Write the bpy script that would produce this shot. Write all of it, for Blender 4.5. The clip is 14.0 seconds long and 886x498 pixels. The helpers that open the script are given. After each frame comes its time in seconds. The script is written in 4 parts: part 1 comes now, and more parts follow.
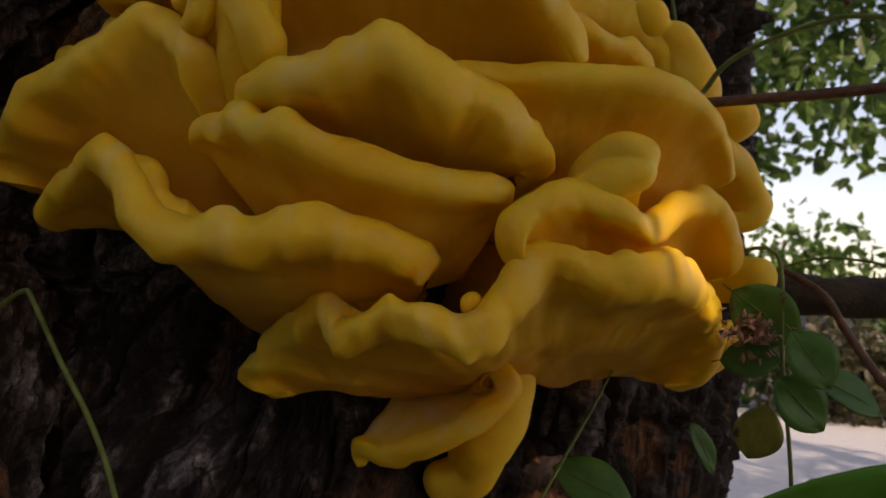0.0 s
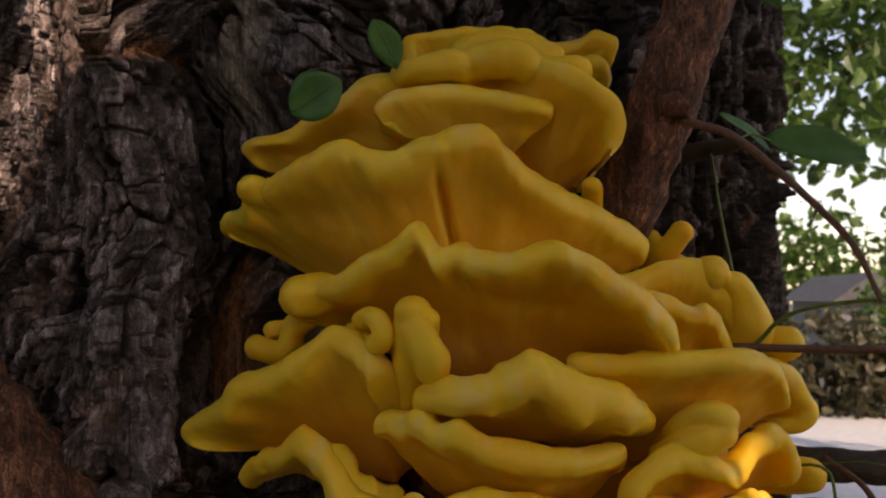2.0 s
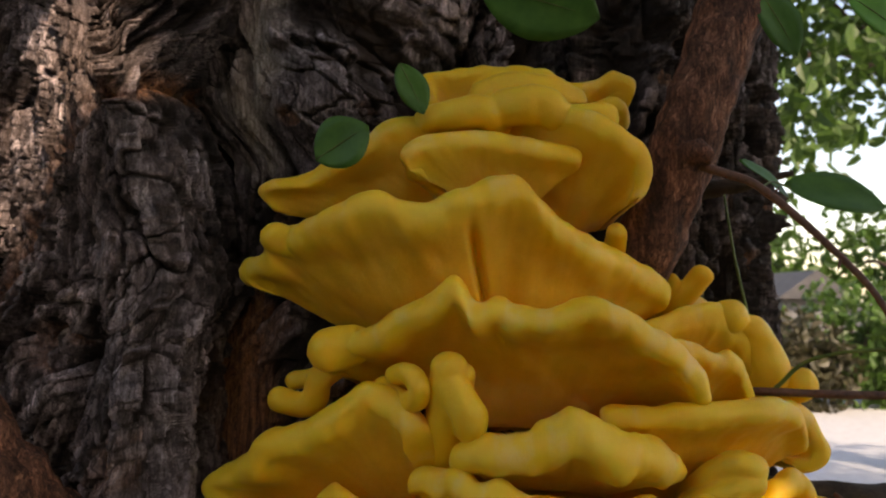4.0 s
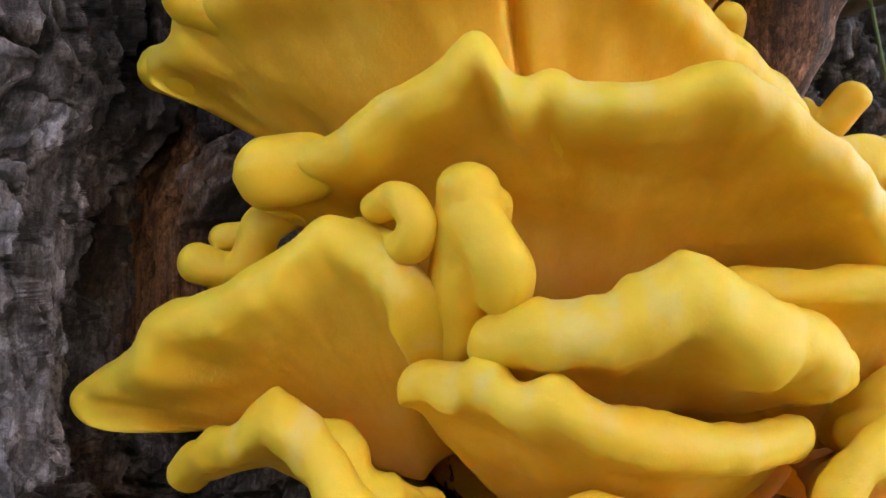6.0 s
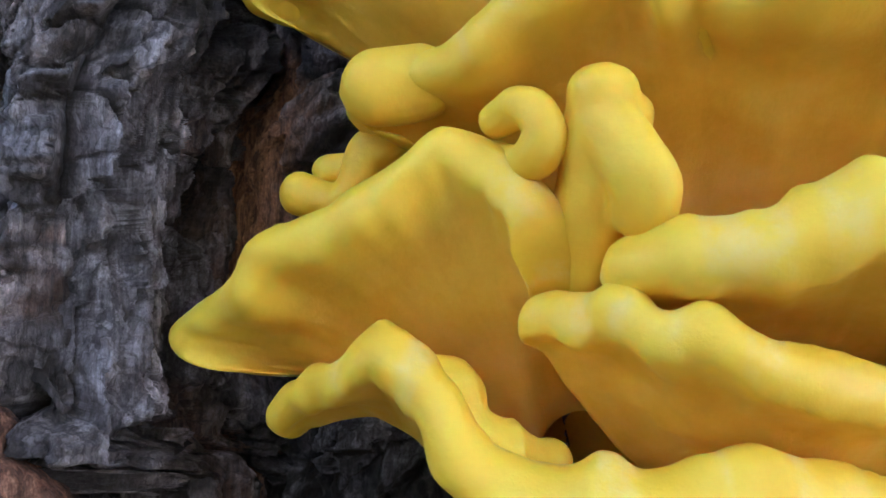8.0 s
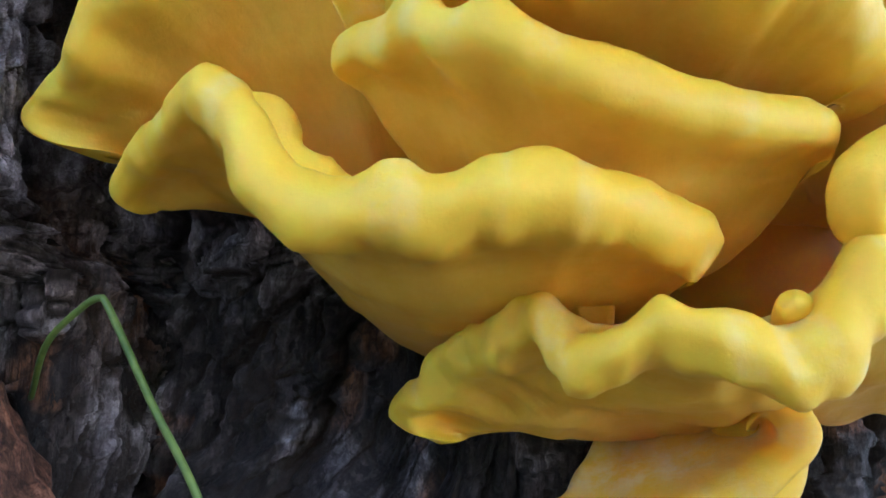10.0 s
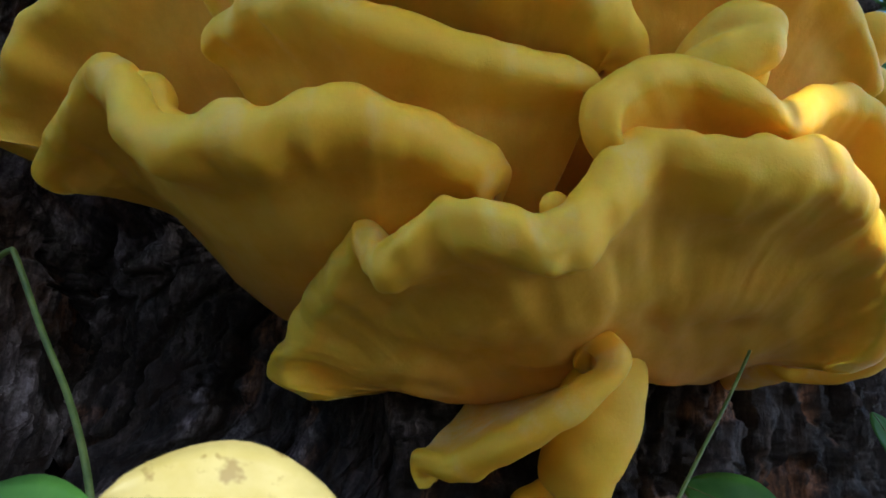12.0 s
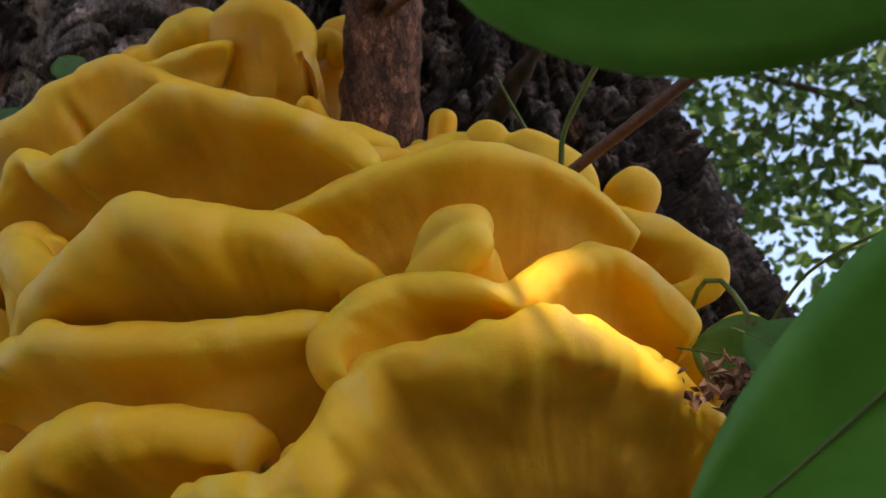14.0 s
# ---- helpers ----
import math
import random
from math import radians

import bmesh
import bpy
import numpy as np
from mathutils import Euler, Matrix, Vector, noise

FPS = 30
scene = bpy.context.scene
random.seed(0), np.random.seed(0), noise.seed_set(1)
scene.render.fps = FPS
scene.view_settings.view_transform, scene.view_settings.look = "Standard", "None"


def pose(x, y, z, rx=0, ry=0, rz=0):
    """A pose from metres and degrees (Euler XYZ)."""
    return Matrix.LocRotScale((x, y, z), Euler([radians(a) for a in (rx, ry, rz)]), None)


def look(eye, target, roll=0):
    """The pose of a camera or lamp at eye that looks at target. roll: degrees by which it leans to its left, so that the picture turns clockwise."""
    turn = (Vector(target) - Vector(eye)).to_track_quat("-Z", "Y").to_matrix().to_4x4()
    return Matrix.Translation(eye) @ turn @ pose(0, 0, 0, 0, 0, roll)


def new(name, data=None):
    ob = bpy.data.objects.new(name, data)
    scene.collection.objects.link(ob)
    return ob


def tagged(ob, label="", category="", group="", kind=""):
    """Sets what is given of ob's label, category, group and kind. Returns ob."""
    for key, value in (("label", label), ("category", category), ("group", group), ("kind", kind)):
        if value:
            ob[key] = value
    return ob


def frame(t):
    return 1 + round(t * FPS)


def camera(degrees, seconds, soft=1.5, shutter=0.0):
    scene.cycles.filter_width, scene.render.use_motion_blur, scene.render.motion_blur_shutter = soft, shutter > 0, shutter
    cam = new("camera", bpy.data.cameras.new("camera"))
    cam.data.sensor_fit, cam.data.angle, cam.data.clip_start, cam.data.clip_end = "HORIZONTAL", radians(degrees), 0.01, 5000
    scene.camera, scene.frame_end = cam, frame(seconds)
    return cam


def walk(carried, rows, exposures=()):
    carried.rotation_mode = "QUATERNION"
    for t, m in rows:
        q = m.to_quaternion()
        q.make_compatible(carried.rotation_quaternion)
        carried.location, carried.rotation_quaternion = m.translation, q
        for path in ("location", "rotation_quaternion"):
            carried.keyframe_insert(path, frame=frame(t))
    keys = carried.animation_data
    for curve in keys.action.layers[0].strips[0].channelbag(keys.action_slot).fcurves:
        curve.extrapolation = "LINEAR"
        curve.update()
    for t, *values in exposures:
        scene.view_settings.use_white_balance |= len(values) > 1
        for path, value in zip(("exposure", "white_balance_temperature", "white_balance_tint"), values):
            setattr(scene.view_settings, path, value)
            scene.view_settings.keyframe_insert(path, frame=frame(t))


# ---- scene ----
cam = camera(60.6, 14.0)
cam.data.dof.use_dof, cam.data.dof.focus_distance, cam.data.dof.aperture_fstop = True, 0.32, 21.0
PATH = [
    (0, (0.077, 0.009, 1.252), (-0.185, 1.988, 1.369), 3.9),
    (0.5, (0.044, -0.039, 1.291), (-0.193, 1.945, 1.391), 3.1),
    (1, (0.028, -0.082, 1.326), (-0.232, 1.898, 1.432), 2.7),
    (1.5, (0.013, -0.111, 1.357), (-0.255, 1.868, 1.465), 2.4),
    (2, (-0.001, -0.121, 1.412), (-0.248, 1.86, 1.534), 1.0),
    (4.3, (-0.057, -0.12, 1.449), (-0.178, 1.873, 1.563), 0.9),
    (4.5, (-0.051, -0.102, 1.429), (-0.188, 1.89, 1.54), 1.0),
    (5, (-0.066, -0.047, 1.399), (-0.199, 1.947, 1.464), 1.1),
    (5.5, (-0.062, 0.028, 1.378), (-0.21, 2.02, 1.465), 1.0),
    (6, (-0.068, 0.085, 1.37), (-0.222, 2.078, 1.433), 1.2),
    (6.5, (-0.077, 0.12, 1.367), (-0.242, 2.112, 1.414), 1.2),
    (7, (-0.083, 0.123, 1.363), (-0.327, 2.108, 1.391), 1.6),
    (7.5, (-0.084, 0.107, 1.36), (-0.445, 2.072, 1.438), 1.7),
    (8, (-0.082, 0.116, 1.34), (-0.474, 2.075, 1.413), 2.1),
    (8.5, (-0.066, 0.129, 1.314), (-0.553, 2.068, 1.364), 2.5),
    (9, (-0.048, 0.136, 1.294), (-0.505, 2.082, 1.334), 3.2),
    (9.2, (-0.042, 0.138, 1.286), (-0.466, 2.092, 1.319), 3.2),
    (11.3, (0.047, 0.114, 1.188), (-0.432, 2.021, 1.556), 3.1),
    (11.5, (0.054, 0.107, 1.18), (-0.412, 2.009, 1.59), 2.9),
    (12, (0.07, 0.116, 1.159), (-0.408, 1.99, 1.672), 2.3),
    (12.5, (0.091, 0.13, 1.157), (-0.392, 1.969, 1.779), -1.6),
    (13, (0.123, 0.148, 1.156), (-0.344, 1.939, 1.914), -7.3),
    (13.5, (0.174, 0.17, 1.154), (-0.345, 1.876, 2.061), -12.3),
    (14, (0.187, 0.152, 1.142), (-0.274, 1.747, 2.258), -15.7),
]
EXPOSURES = [(0.0, 0.7, 9100, 27), (1.0, 1.0, 9400, 28), (2.0, 0.93, 9100, 26), (4.5, 1.7, 8500, 19), (5.5, 2.8, 7300, 16), (6.5, 2.85, 6700, 15), (7.0, 3.0, 5700, 10), (9.0, 3.05, 5600, 9), (11.5, 2.78, 5250, 7), (12.0, 1.78, 5700, 9), (12.5, 2.02, 5500, 9), (13.0, 1.65, 6200, 13), (13.5, 1.72, 6600, 14), (14.0, 1.58, 7700, 20)]
walk(cam, [(t, look(eye, target, roll)) for t, eye, target, roll in PATH], EXPOSURES)

# ---- light ----
SUN_DIR = Vector((0.44, -0.66, 0.60)).normalized()
world = bpy.data.worlds.new("sky")
scene.world = world
world.use_nodes = True
wn = world.node_tree
sky = wn.nodes.new("ShaderNodeTexSky")
sky.sky_type, sky.sun_disc = "NISHITA", False
sky.sun_elevation = math.asin(SUN_DIR.z)
sky.sun_rotation = math.atan2(SUN_DIR.x, SUN_DIR.y)
wn.nodes["Background"].inputs["Strength"].default_value = 0.15
wn.links.new(sky.outputs[0], wn.nodes["Background"].inputs["Color"])
sun = new("sun", bpy.data.lights.new("sun", "SUN"))
sun.data.energy, sun.data.angle, sun.data.color = 2.3, radians(0.6), (1.0, 0.94, 0.84)
sun.matrix_world = look(SUN_DIR * 20, (0, 0, 0))


# ---- materials ----
def material(name, rough=0.6):
    m = bpy.data.materials.new(name)
    m.use_nodes = True
    b = m.node_tree.nodes["Principled BSDF"]
    b.inputs["Roughness"].default_value = rough
    return m, m.node_tree.nodes, m.node_tree.links, b


def noise_node(n, l, scale, detail=6, rough=0.6, stretch=None, coord="Object"):
    tc = n.new("ShaderNodeTexCoord")
    mp = n.new("ShaderNodeMapping")
    if stretch:
        mp.inputs["Scale"].default_value = stretch
    l.new(tc.outputs[coord], mp.inputs["Vector"])
    t = n.new("ShaderNodeTexNoise")
    t.inputs["Scale"].default_value = scale
    t.inputs["Detail"].default_value = detail
    t.inputs["Roughness"].default_value = rough
    l.new(mp.outputs[0], t.inputs["Vector"])
    return t


def ramp(n, l, src, stops):
    r = n.new("ShaderNodeValToRGB")
    e = r.color_ramp.elements
    while len(e) < len(stops):
        e.new(0.5)
    for i, (p, c) in enumerate(stops):
        e[i].position, e[i].color = p, (*c, 1)
    l.new(src, r.inputs[0])
    return r


def mix(n, l, fac, a, b, blend="MIX"):
    m = n.new("ShaderNodeMix")
    m.data_type, m.blend_type = "RGBA", blend
    for sock, val in ((m.inputs[0], fac), (m.inputs[6], a), (m.inputs[7], b)):
        if isinstance(val, (int, float)):
            sock.default_value = val
        elif isinstance(val, tuple):
            sock.default_value = (*val, 1)
        else:
            l.new(val, sock)
    return m.outputs[2]


def bump(n, l, b, height, strength, dist):
    k = n.new("ShaderNodeBump")
    k.inputs["Strength"].default_value, k.inputs["Distance"].default_value = strength, dist
    l.new(height, k.inputs["Height"])
    l.new(k.outputs[0], b.inputs["Normal"])


def attribute(n, name):
    a = n.new("ShaderNodeAttribute")
    a.attribute_name = name
    return a.outputs["Fac"]


def times(n, l, a, b):
    m = n.new("ShaderNodeMath")
    m.operation = "MULTIPLY"
    for sock, val in zip(m.inputs, (a, b)):
        if isinstance(val, (int, float)):
            sock.default_value = val
        else:
            l.new(val, sock)
    return m.outputs[0]


def grey(n, l, src, lo, hi):
    return ramp(n, l, src, [(lo, (0, 0, 0)), (hi, (1, 1, 1))]).outputs[0]


def fungus_material():
    m, n, l, b = material("sulphur_fungus", 0.5)
    big = noise_node(n, l, 16, 4)
    mid = noise_node(n, l, 75, 6, 0.7)
    patch = noise_node(n, l, 42, 5, 0.65)
    fine = noise_node(n, l, 420, 5, 0.7)
    base = ramp(n, l, big.outputs["Fac"], [(0.3, (0.88, 0.455, 0.016)), (0.5, (0.92, 0.54, 0.028)), (0.72, (0.94, 0.61, 0.055))]).outputs[0]
    # tan pore face with faint blotches
    pores = ramp(n, l, patch.outputs["Fac"], [(0.3, (0.68, 0.295, 0.018)), (0.5, (0.79, 0.385, 0.032)), (0.72, (0.87, 0.50, 0.08))]).outputs[0]
    c = mix(n, l, times(n, l, attribute(n, "pore"), 0.7), base, pores)
    # faint rays on the pore face, running in from the rim
    flow = n.new("ShaderNodeCombineXYZ")
    l.new(attribute(n, "across"), flow.inputs[0])
    l.new(times(n, l, attribute(n, "along"), 0.12), flow.inputs[1])
    rays = n.new("ShaderNodeTexNoise")
    rays.inputs["Scale"].default_value, rays.inputs["Detail"].default_value = 85, 4
    l.new(flow.outputs[0], rays.inputs["Vector"])
    tint = ramp(n, l, rays.outputs["Fac"], [(0.3, (0.94, 0.92, 0.90)), (0.65, (1.03, 1.04, 1.06))]).outputs[0]
    c = mix(n, l, times(n, l, attribute(n, "pore"), 0.75), c, mix(n, l, 1.0, c, tint, "MULTIPLY"))
    # whitish bloom in the folds of the upper face
    c = mix(n, l, times(n, l, attribute(n, "felt"), grey(n, l, mid.outputs["Fac"], 0.40, 0.62)), c, (0.91, 0.75, 0.50))
    # flesh turns pinkish where the shelf joins its neighbours
    c = mix(n, l, times(n, l, attribute(n, "flesh"), grey(n, l, patch.outputs["Fac"], 0.25, 0.6)), c, (0.78, 0.37, 0.10))
    c = mix(n, l, 0.22, c, mix(n, l, fine.outputs["Fac"], (0.76, 0.40, 0.015), (0.95, 0.62, 0.075)))
    l.new(c, b.inputs["Base Color"])
    l.new(ramp(n, l, mid.outputs["Fac"], [(0.35, (0.42, 0.42, 0.42)), (0.65, (0.66, 0.66, 0.66))]).outputs[0], b.inputs["Roughness"])
    b.inputs["Subsurface Weight"].default_value = 0.4
    b.inputs["Subsurface Radius"].default_value = (0.012, 0.006, 0.0014)
    b.inputs["Subsurface Scale"].default_value = 1.0
    b.inputs["Specular IOR Level"].default_value = 0.35
    s = n.new("ShaderNodeMath")
    s.operation = "MULTIPLY_ADD"
    l.new(mid.outputs["Fac"], s.inputs[0])
    s.inputs[1].default_value = 2.2
    gather = n.new("ShaderNodeMath")
    l.new(times(n, l, fine.outputs["Fac"], 0.35), gather.inputs[0])
    l.new(times(n, l, times(n, l, rays.outputs["Fac"], attribute(n, "pore")), 0.5), gather.inputs[1])
    l.new(gather.outputs[0], s.inputs[2])
    bump(n, l, b, s.outputs[0], 0.35, 0.0009)
    return m


def bark_material(name, dark, mid, light, red, grain=1.0):
    m, n, l, b = material(name, 0.78)
    fib = noise_node(n, l, 170 * grain, 9, 0.70, (1.8, 1.8, 0.10))
    mott = noise_node(n, l, 40 * grain, 7, 0.75, (1.0, 1.0, 0.6))
    rid = noise_node(n, l, 75 * grain, 8, 0.65, (1.2, 1.2, 0.45))
    rid.noise_type = "RIDGED_MULTIFRACTAL"
    big = noise_node(n, l, 9, 4, 0.6)
    pit = noise_node(n, l, 520, 6, 0.8)
    c = ramp(n, l, fib.outputs["Fac"], [(0.26, dark), (0.5, mid), (0.74, light)]).outputs[0]
    shade = ramp(n, l, mott.outputs["Fac"], [(0.34, (0.60, 0.57, 0.56)), (0.5, (0.95, 0.94, 0.95)), (0.66, (1.25, 1.24, 1.23))]).outputs[0]
    c = mix(n, l, 1.0, c, shade, "MULTIPLY")
    c = mix(n, l, 1.0, c, ramp(n, l, big.outputs["Fac"], [(0.35, (0.75, 0.66, 0.60)), (0.6, (1.0, 1.0, 1.06))]).outputs[0], "MULTIPLY")
    # fine cracks that part the plates
    tc, warp = n.new("ShaderNodeTexCoord"), noise_node(n, l, 60 * grain, 5, 0.6)
    push = n.new("ShaderNodeVectorMath")
    push.operation = "MULTIPLY_ADD"
    l.new(warp.outputs["Color"], push.inputs[0])
    push.inputs[1].default_value = (0.018 / grain, 0.018 / grain, 0.022 / grain)
    l.new(tc.outputs["Object"], push.inputs[2])
    cut = None
    for size, tall, width in ((70, 0.26, 0.06), (190, 0.38, 0.07)):
        mp = n.new("ShaderNodeMapping")
        mp.inputs["Scale"].default_value = (1.0, 1.0, tall)
        l.new(push.outputs[0], mp.inputs["Vector"])
        v = n.new("ShaderNodeTexVoronoi")
        v.feature = "DISTANCE_TO_EDGE"
        v.inputs["Scale"].default_value = size * grain
        l.new(mp.outputs[0], v.inputs["Vector"])
        line = ramp(n, l, v.outputs["Distance"], [(0.0, (0, 0, 0)), (width, (0.75, 0.75, 0.75)), (width * 4, (1, 1, 1))]).outputs[0]
        cell = n.new("ShaderNodeTexVoronoi")
        cell.inputs["Scale"].default_value = size * grain
        l.new(mp.outputs[0], cell.inputs["Vector"])
        own = n.new("ShaderNodeSeparateColor")
        l.new(cell.outputs["Color"], own.inputs[0])
        c = mix(n, l, 1.0, c, ramp(n, l, own.outputs[0], [(0.1, (0.62, 0.60, 0.60)), (0.9, (1.35, 1.35, 1.37))]).outputs[0], "MULTIPLY")
        cut = line if cut is None else times(n, l, cut, line)
    cut = mix(n, l, times(n, l, attribute(n, "worn"), 0.75), cut, (1.0, 1.0, 1.0))
    c = mix(n, l, cut, mix(n, l, 1.0, c, (0.55, 0.52, 0.50), "MULTIPLY"), c)
    # each plate has weathered to its own tone; strong contrast paints in relief shading
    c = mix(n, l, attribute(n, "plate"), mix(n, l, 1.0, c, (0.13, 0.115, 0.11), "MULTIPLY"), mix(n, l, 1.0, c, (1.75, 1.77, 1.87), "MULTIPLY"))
    c = mix(n, l, attribute(n, "bare"), c, mix(n, l, grey(n, l, fib.outputs["Fac"], 0.38, 0.6), (0.20, 0.14, 0.10), (0.62, 0.52, 0.44)))
    raw = mix(n, l, grey(n, l, fib.outputs["Fac"], 0.4, 0.6), (0.13, 0.055, 0.032), red)
    c = mix(n, l, attribute(n, "inner"), c, raw)
    # clefts and cracks go near black: dirt plus shade painted into the colour
    c = mix(n, l, attribute(n, "furrow_shade"), c, mix(n, l, big.outputs["Fac"], (0.012, 0.009, 0.008), (0.055, 0.03, 0.02)))
    speck = ramp(n, l, pit.outputs["Fac"], [(0.36, (0.62, 0.62, 0.62)), (0.64, (1.25, 1.25, 1.25))]).outputs[0]
    c = mix(n, l, 1.0, c, speck, "MULTIPLY")
    l.new(c, b.inputs["Base Color"])
    s = n.new("ShaderNodeMath")
    s.operation = "MULTIPLY_ADD"
    l.new(pit.outputs["Fac"], s.inputs[0])
    s.inputs[1].default_value = 0.3
    l.new(fib.outputs["Fac"], s.inputs[2])
    k = n.new("ShaderNodeMath")
    k.operation = "MULTIPLY_ADD"
    l.new(rid.outputs["Fac"], k.inputs[0])
    k.inputs[1].default_value = 0.4
    l.new(s.outputs[0], k.inputs[2])
    deep = n.new("ShaderNodeMath")
    deep.operation = "MULTIPLY_ADD"
    l.new(cut, deep.inputs[0])
    deep.inputs[1].default_value = 0.12
    l.new(k.outputs[0], deep.inputs[2])
    bump(n, l, b, deep.outputs[0], 1.0, 0.0045 / grain)
    b.inputs["Specular IOR Level"].default_value = 0.35
    return m


def plain(name, a, c, scale, rough=0.7, bumpy=0.0, dist=0.002, stretch=None):
    m, n, l, b = material(name, rough)
    t = noise_node(n, l, scale, 6, 0.65, stretch)
    l.new(ramp(n, l, t.outputs["Fac"], [(0.3, a), (0.7, c)]).outputs[0], b.inputs["Base Color"])
    if bumpy:
        bump(n, l, b, t.outputs["Fac"], bumpy, dist)
    return m


def leaf_material(name, a, c, spot=None):
    m, n, l, b = material(name, 0.45)
    t = noise_node(n, l, 60, 5)
    info = n.new("ShaderNodeNewGeometry")
    col = ramp(n, l, t.outputs["Fac"], [(0.3, a), (0.7, c)]).outputs[0]
    if spot:
        s = noise_node(n, l, 110, 3)
        col = mix(n, l, ramp(n, l, s.outputs["Fac"], [(0.6, (0, 0, 0)), (0.68, (1, 1, 1))]).outputs[0], col, spot)
    h = n.new("ShaderNodeHueSaturation")
    sc = n.new("ShaderNodeMapRange")
    sc.inputs["To Min"].default_value, sc.inputs["To Max"].default_value = 0.6, 1.4
    l.new(info.outputs["Random Per Island"], sc.inputs["Value"])
    l.new(sc.outputs[0], h.inputs["Value"])
    l.new(col, h.inputs["Color"])
    l.new(h.outputs[0], b.inputs["Base Color"])
    tr = n.new("ShaderNodeBsdfTranslucent")
    l.new(h.outputs[0], tr.inputs["Color"])
    ms = n.new("ShaderNodeMixShader")
    ms.inputs[0].default_value = 0.4
    l.new(b.outputs[0], ms.inputs[1])
    l.new(tr.outputs[0], ms.inputs[2])
    l.new(ms.outputs[0], n["Material Output"].inputs["Surface"])
    return m


FUNGUS = fungus_material()
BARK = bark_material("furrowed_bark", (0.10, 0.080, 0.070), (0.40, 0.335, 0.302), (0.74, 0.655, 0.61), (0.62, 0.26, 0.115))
LIMB = bark_material("limb_bark", (0.08, 0.032, 0.018), (0.30, 0.13, 0.068), (0.52, 0.27, 0.15), (0.4, 0.15, 0.06), 1.8)
TWIG = plain("twig_bark", (0.07, 0.03, 0.018), (0.2, 0.085, 0.05), 200, 0.6, 0.5, 0.001)
DARK = plain("dead_wood", (0.025, 0.018, 0.013), (0.09, 0.062, 0.045), 70, 0.85, 1.0, 0.004)
STEM = plain("green_stem", (0.055, 0.10, 0.015), (0.17, 0.22, 0.04), 90, 0.55)
LEAF = leaf_material("leaf_green", (0.05, 0.16, 0.025), (0.09, 0.24, 0.04))
BRIGHT = leaf_material("leaf_bright", (0.10, 0.34, 0.04), (0.16, 0.44, 0.07))
SPOTTED = leaf_material("leaf_spotted", (0.08, 0.22, 0.035), (0.15, 0.30, 0.06), (0.16, 0.10, 0.04))
YELLOW = leaf_material("leaf_yellow", (0.44, 0.36, 0.10), (0.56, 0.48, 0.19), (0.30, 0.22, 0.06))
OLIVE = leaf_material("leaf_olive", (0.13, 0.15, 0.025), (0.34, 0.30, 0.05), (0.09, 0.07, 0.02))
FAR_LEAF = leaf_material("leaf_far", (0.035, 0.085, 0.015), (0.10, 0.19, 0.035))
BUSH_LEAF = leaf_material("leaf_bush", (0.04, 0.055, 0.02), (0.10, 0.07, 0.04))
CRUMB = plain("dry_debris", (0.10, 0.045, 0.03), (0.32, 0.17, 0.11), 150, 0.8)
GROUND = plain("bare_ground", (0.035, 0.03, 0.022), (0.10, 0.08, 0.06), 2.5, 0.9, 0.4, 0.02)
ROAD = plain("pale_asphalt", (0.42, 0.42, 0.43), (0.55, 0.55, 0.56), 14, 0.9, 0.3, 0.01)
WALL = plain("grey_render", (0.14, 0.14, 0.14), (0.2, 0.2, 0.2), 3, 0.9)
TILE = plain("roof_tile", (0.05, 0.05, 0.055), (0.09, 0.085, 0.085), 5, 0.8)


# ---- builders ----
def link(name, verts, faces, mat, parent=None, label="", smooth=True, attrs=None):
    me = bpy.data.meshes.new(name)
    me.from_pydata([tuple(v) for v in verts], [], faces)
    if mat:
        me.materials.append(mat)
    if smooth:
        me.polygons.foreach_set("use_smooth", [True] * len(me.polygons))
    for key, vals in (attrs or {}).items():
        at = me.attributes.new(key, "FLOAT", "POINT")
        at.data.foreach_set("value", np.asarray(vals, dtype=np.float32))
    me.update()
    ob = new(name, me)
    if parent:
        ob.parent = parent
    if label:
        ob["label"] = label
    return ob


def spline(pts, n):
    """n points evenly along a centripetal curve through pts."""
    p = np.array(pts, float)
    p = np.vstack([2 * p[0] - p[1], p, 2 * p[-1] - p[-2]])
    out = []
    for i in range(1, len(p) - 2):
        t = np.linspace(0, 1, 16, endpoint=False)[:, None]
        a, b, c, d = p[i - 1], p[i], p[i + 1], p[i + 2]
        out.append(0.5 * (2 * b + (c - a) * t + (2 * a - 5 * b + 4 * c - d) * t ** 2 + (3 * b - a - 3 * c + d) * t ** 3))
    out = np.vstack(out + [p[-2][None]])
    s = np.r_[0, np.cumsum(np.linalg.norm(np.diff(out, axis=0), axis=1))]
    q = np.linspace(0, s[-1], n)
    return np.stack([np.interp(q, s, out[:, k]) for k in range(out.shape[1])], 1), s[-1]


def blur(a, width):
    k = np.exp(-0.5 * (np.arange(-3 * width, 3 * width + 1) / max(width, 0.01)) ** 2)
    k /= k.sum()
    pad = np.pad(a, ((3 * width, 3 * width), (0, 0)), mode="edge")
    return np.stack([np.convolve(pad[:, j], k, "valid") for j in range(a.shape[1])], 1)


def unit(a):
    return a / np.maximum(np.linalg.norm(a, axis=1, keepdims=True), 1e-9)


def rumple(points, scale, seed):
    off = Vector((seed * 3.1, seed * 1.7, -seed * 2.3))
    return np.array([noise.noise(Vector(p) * scale + off) for p in points])


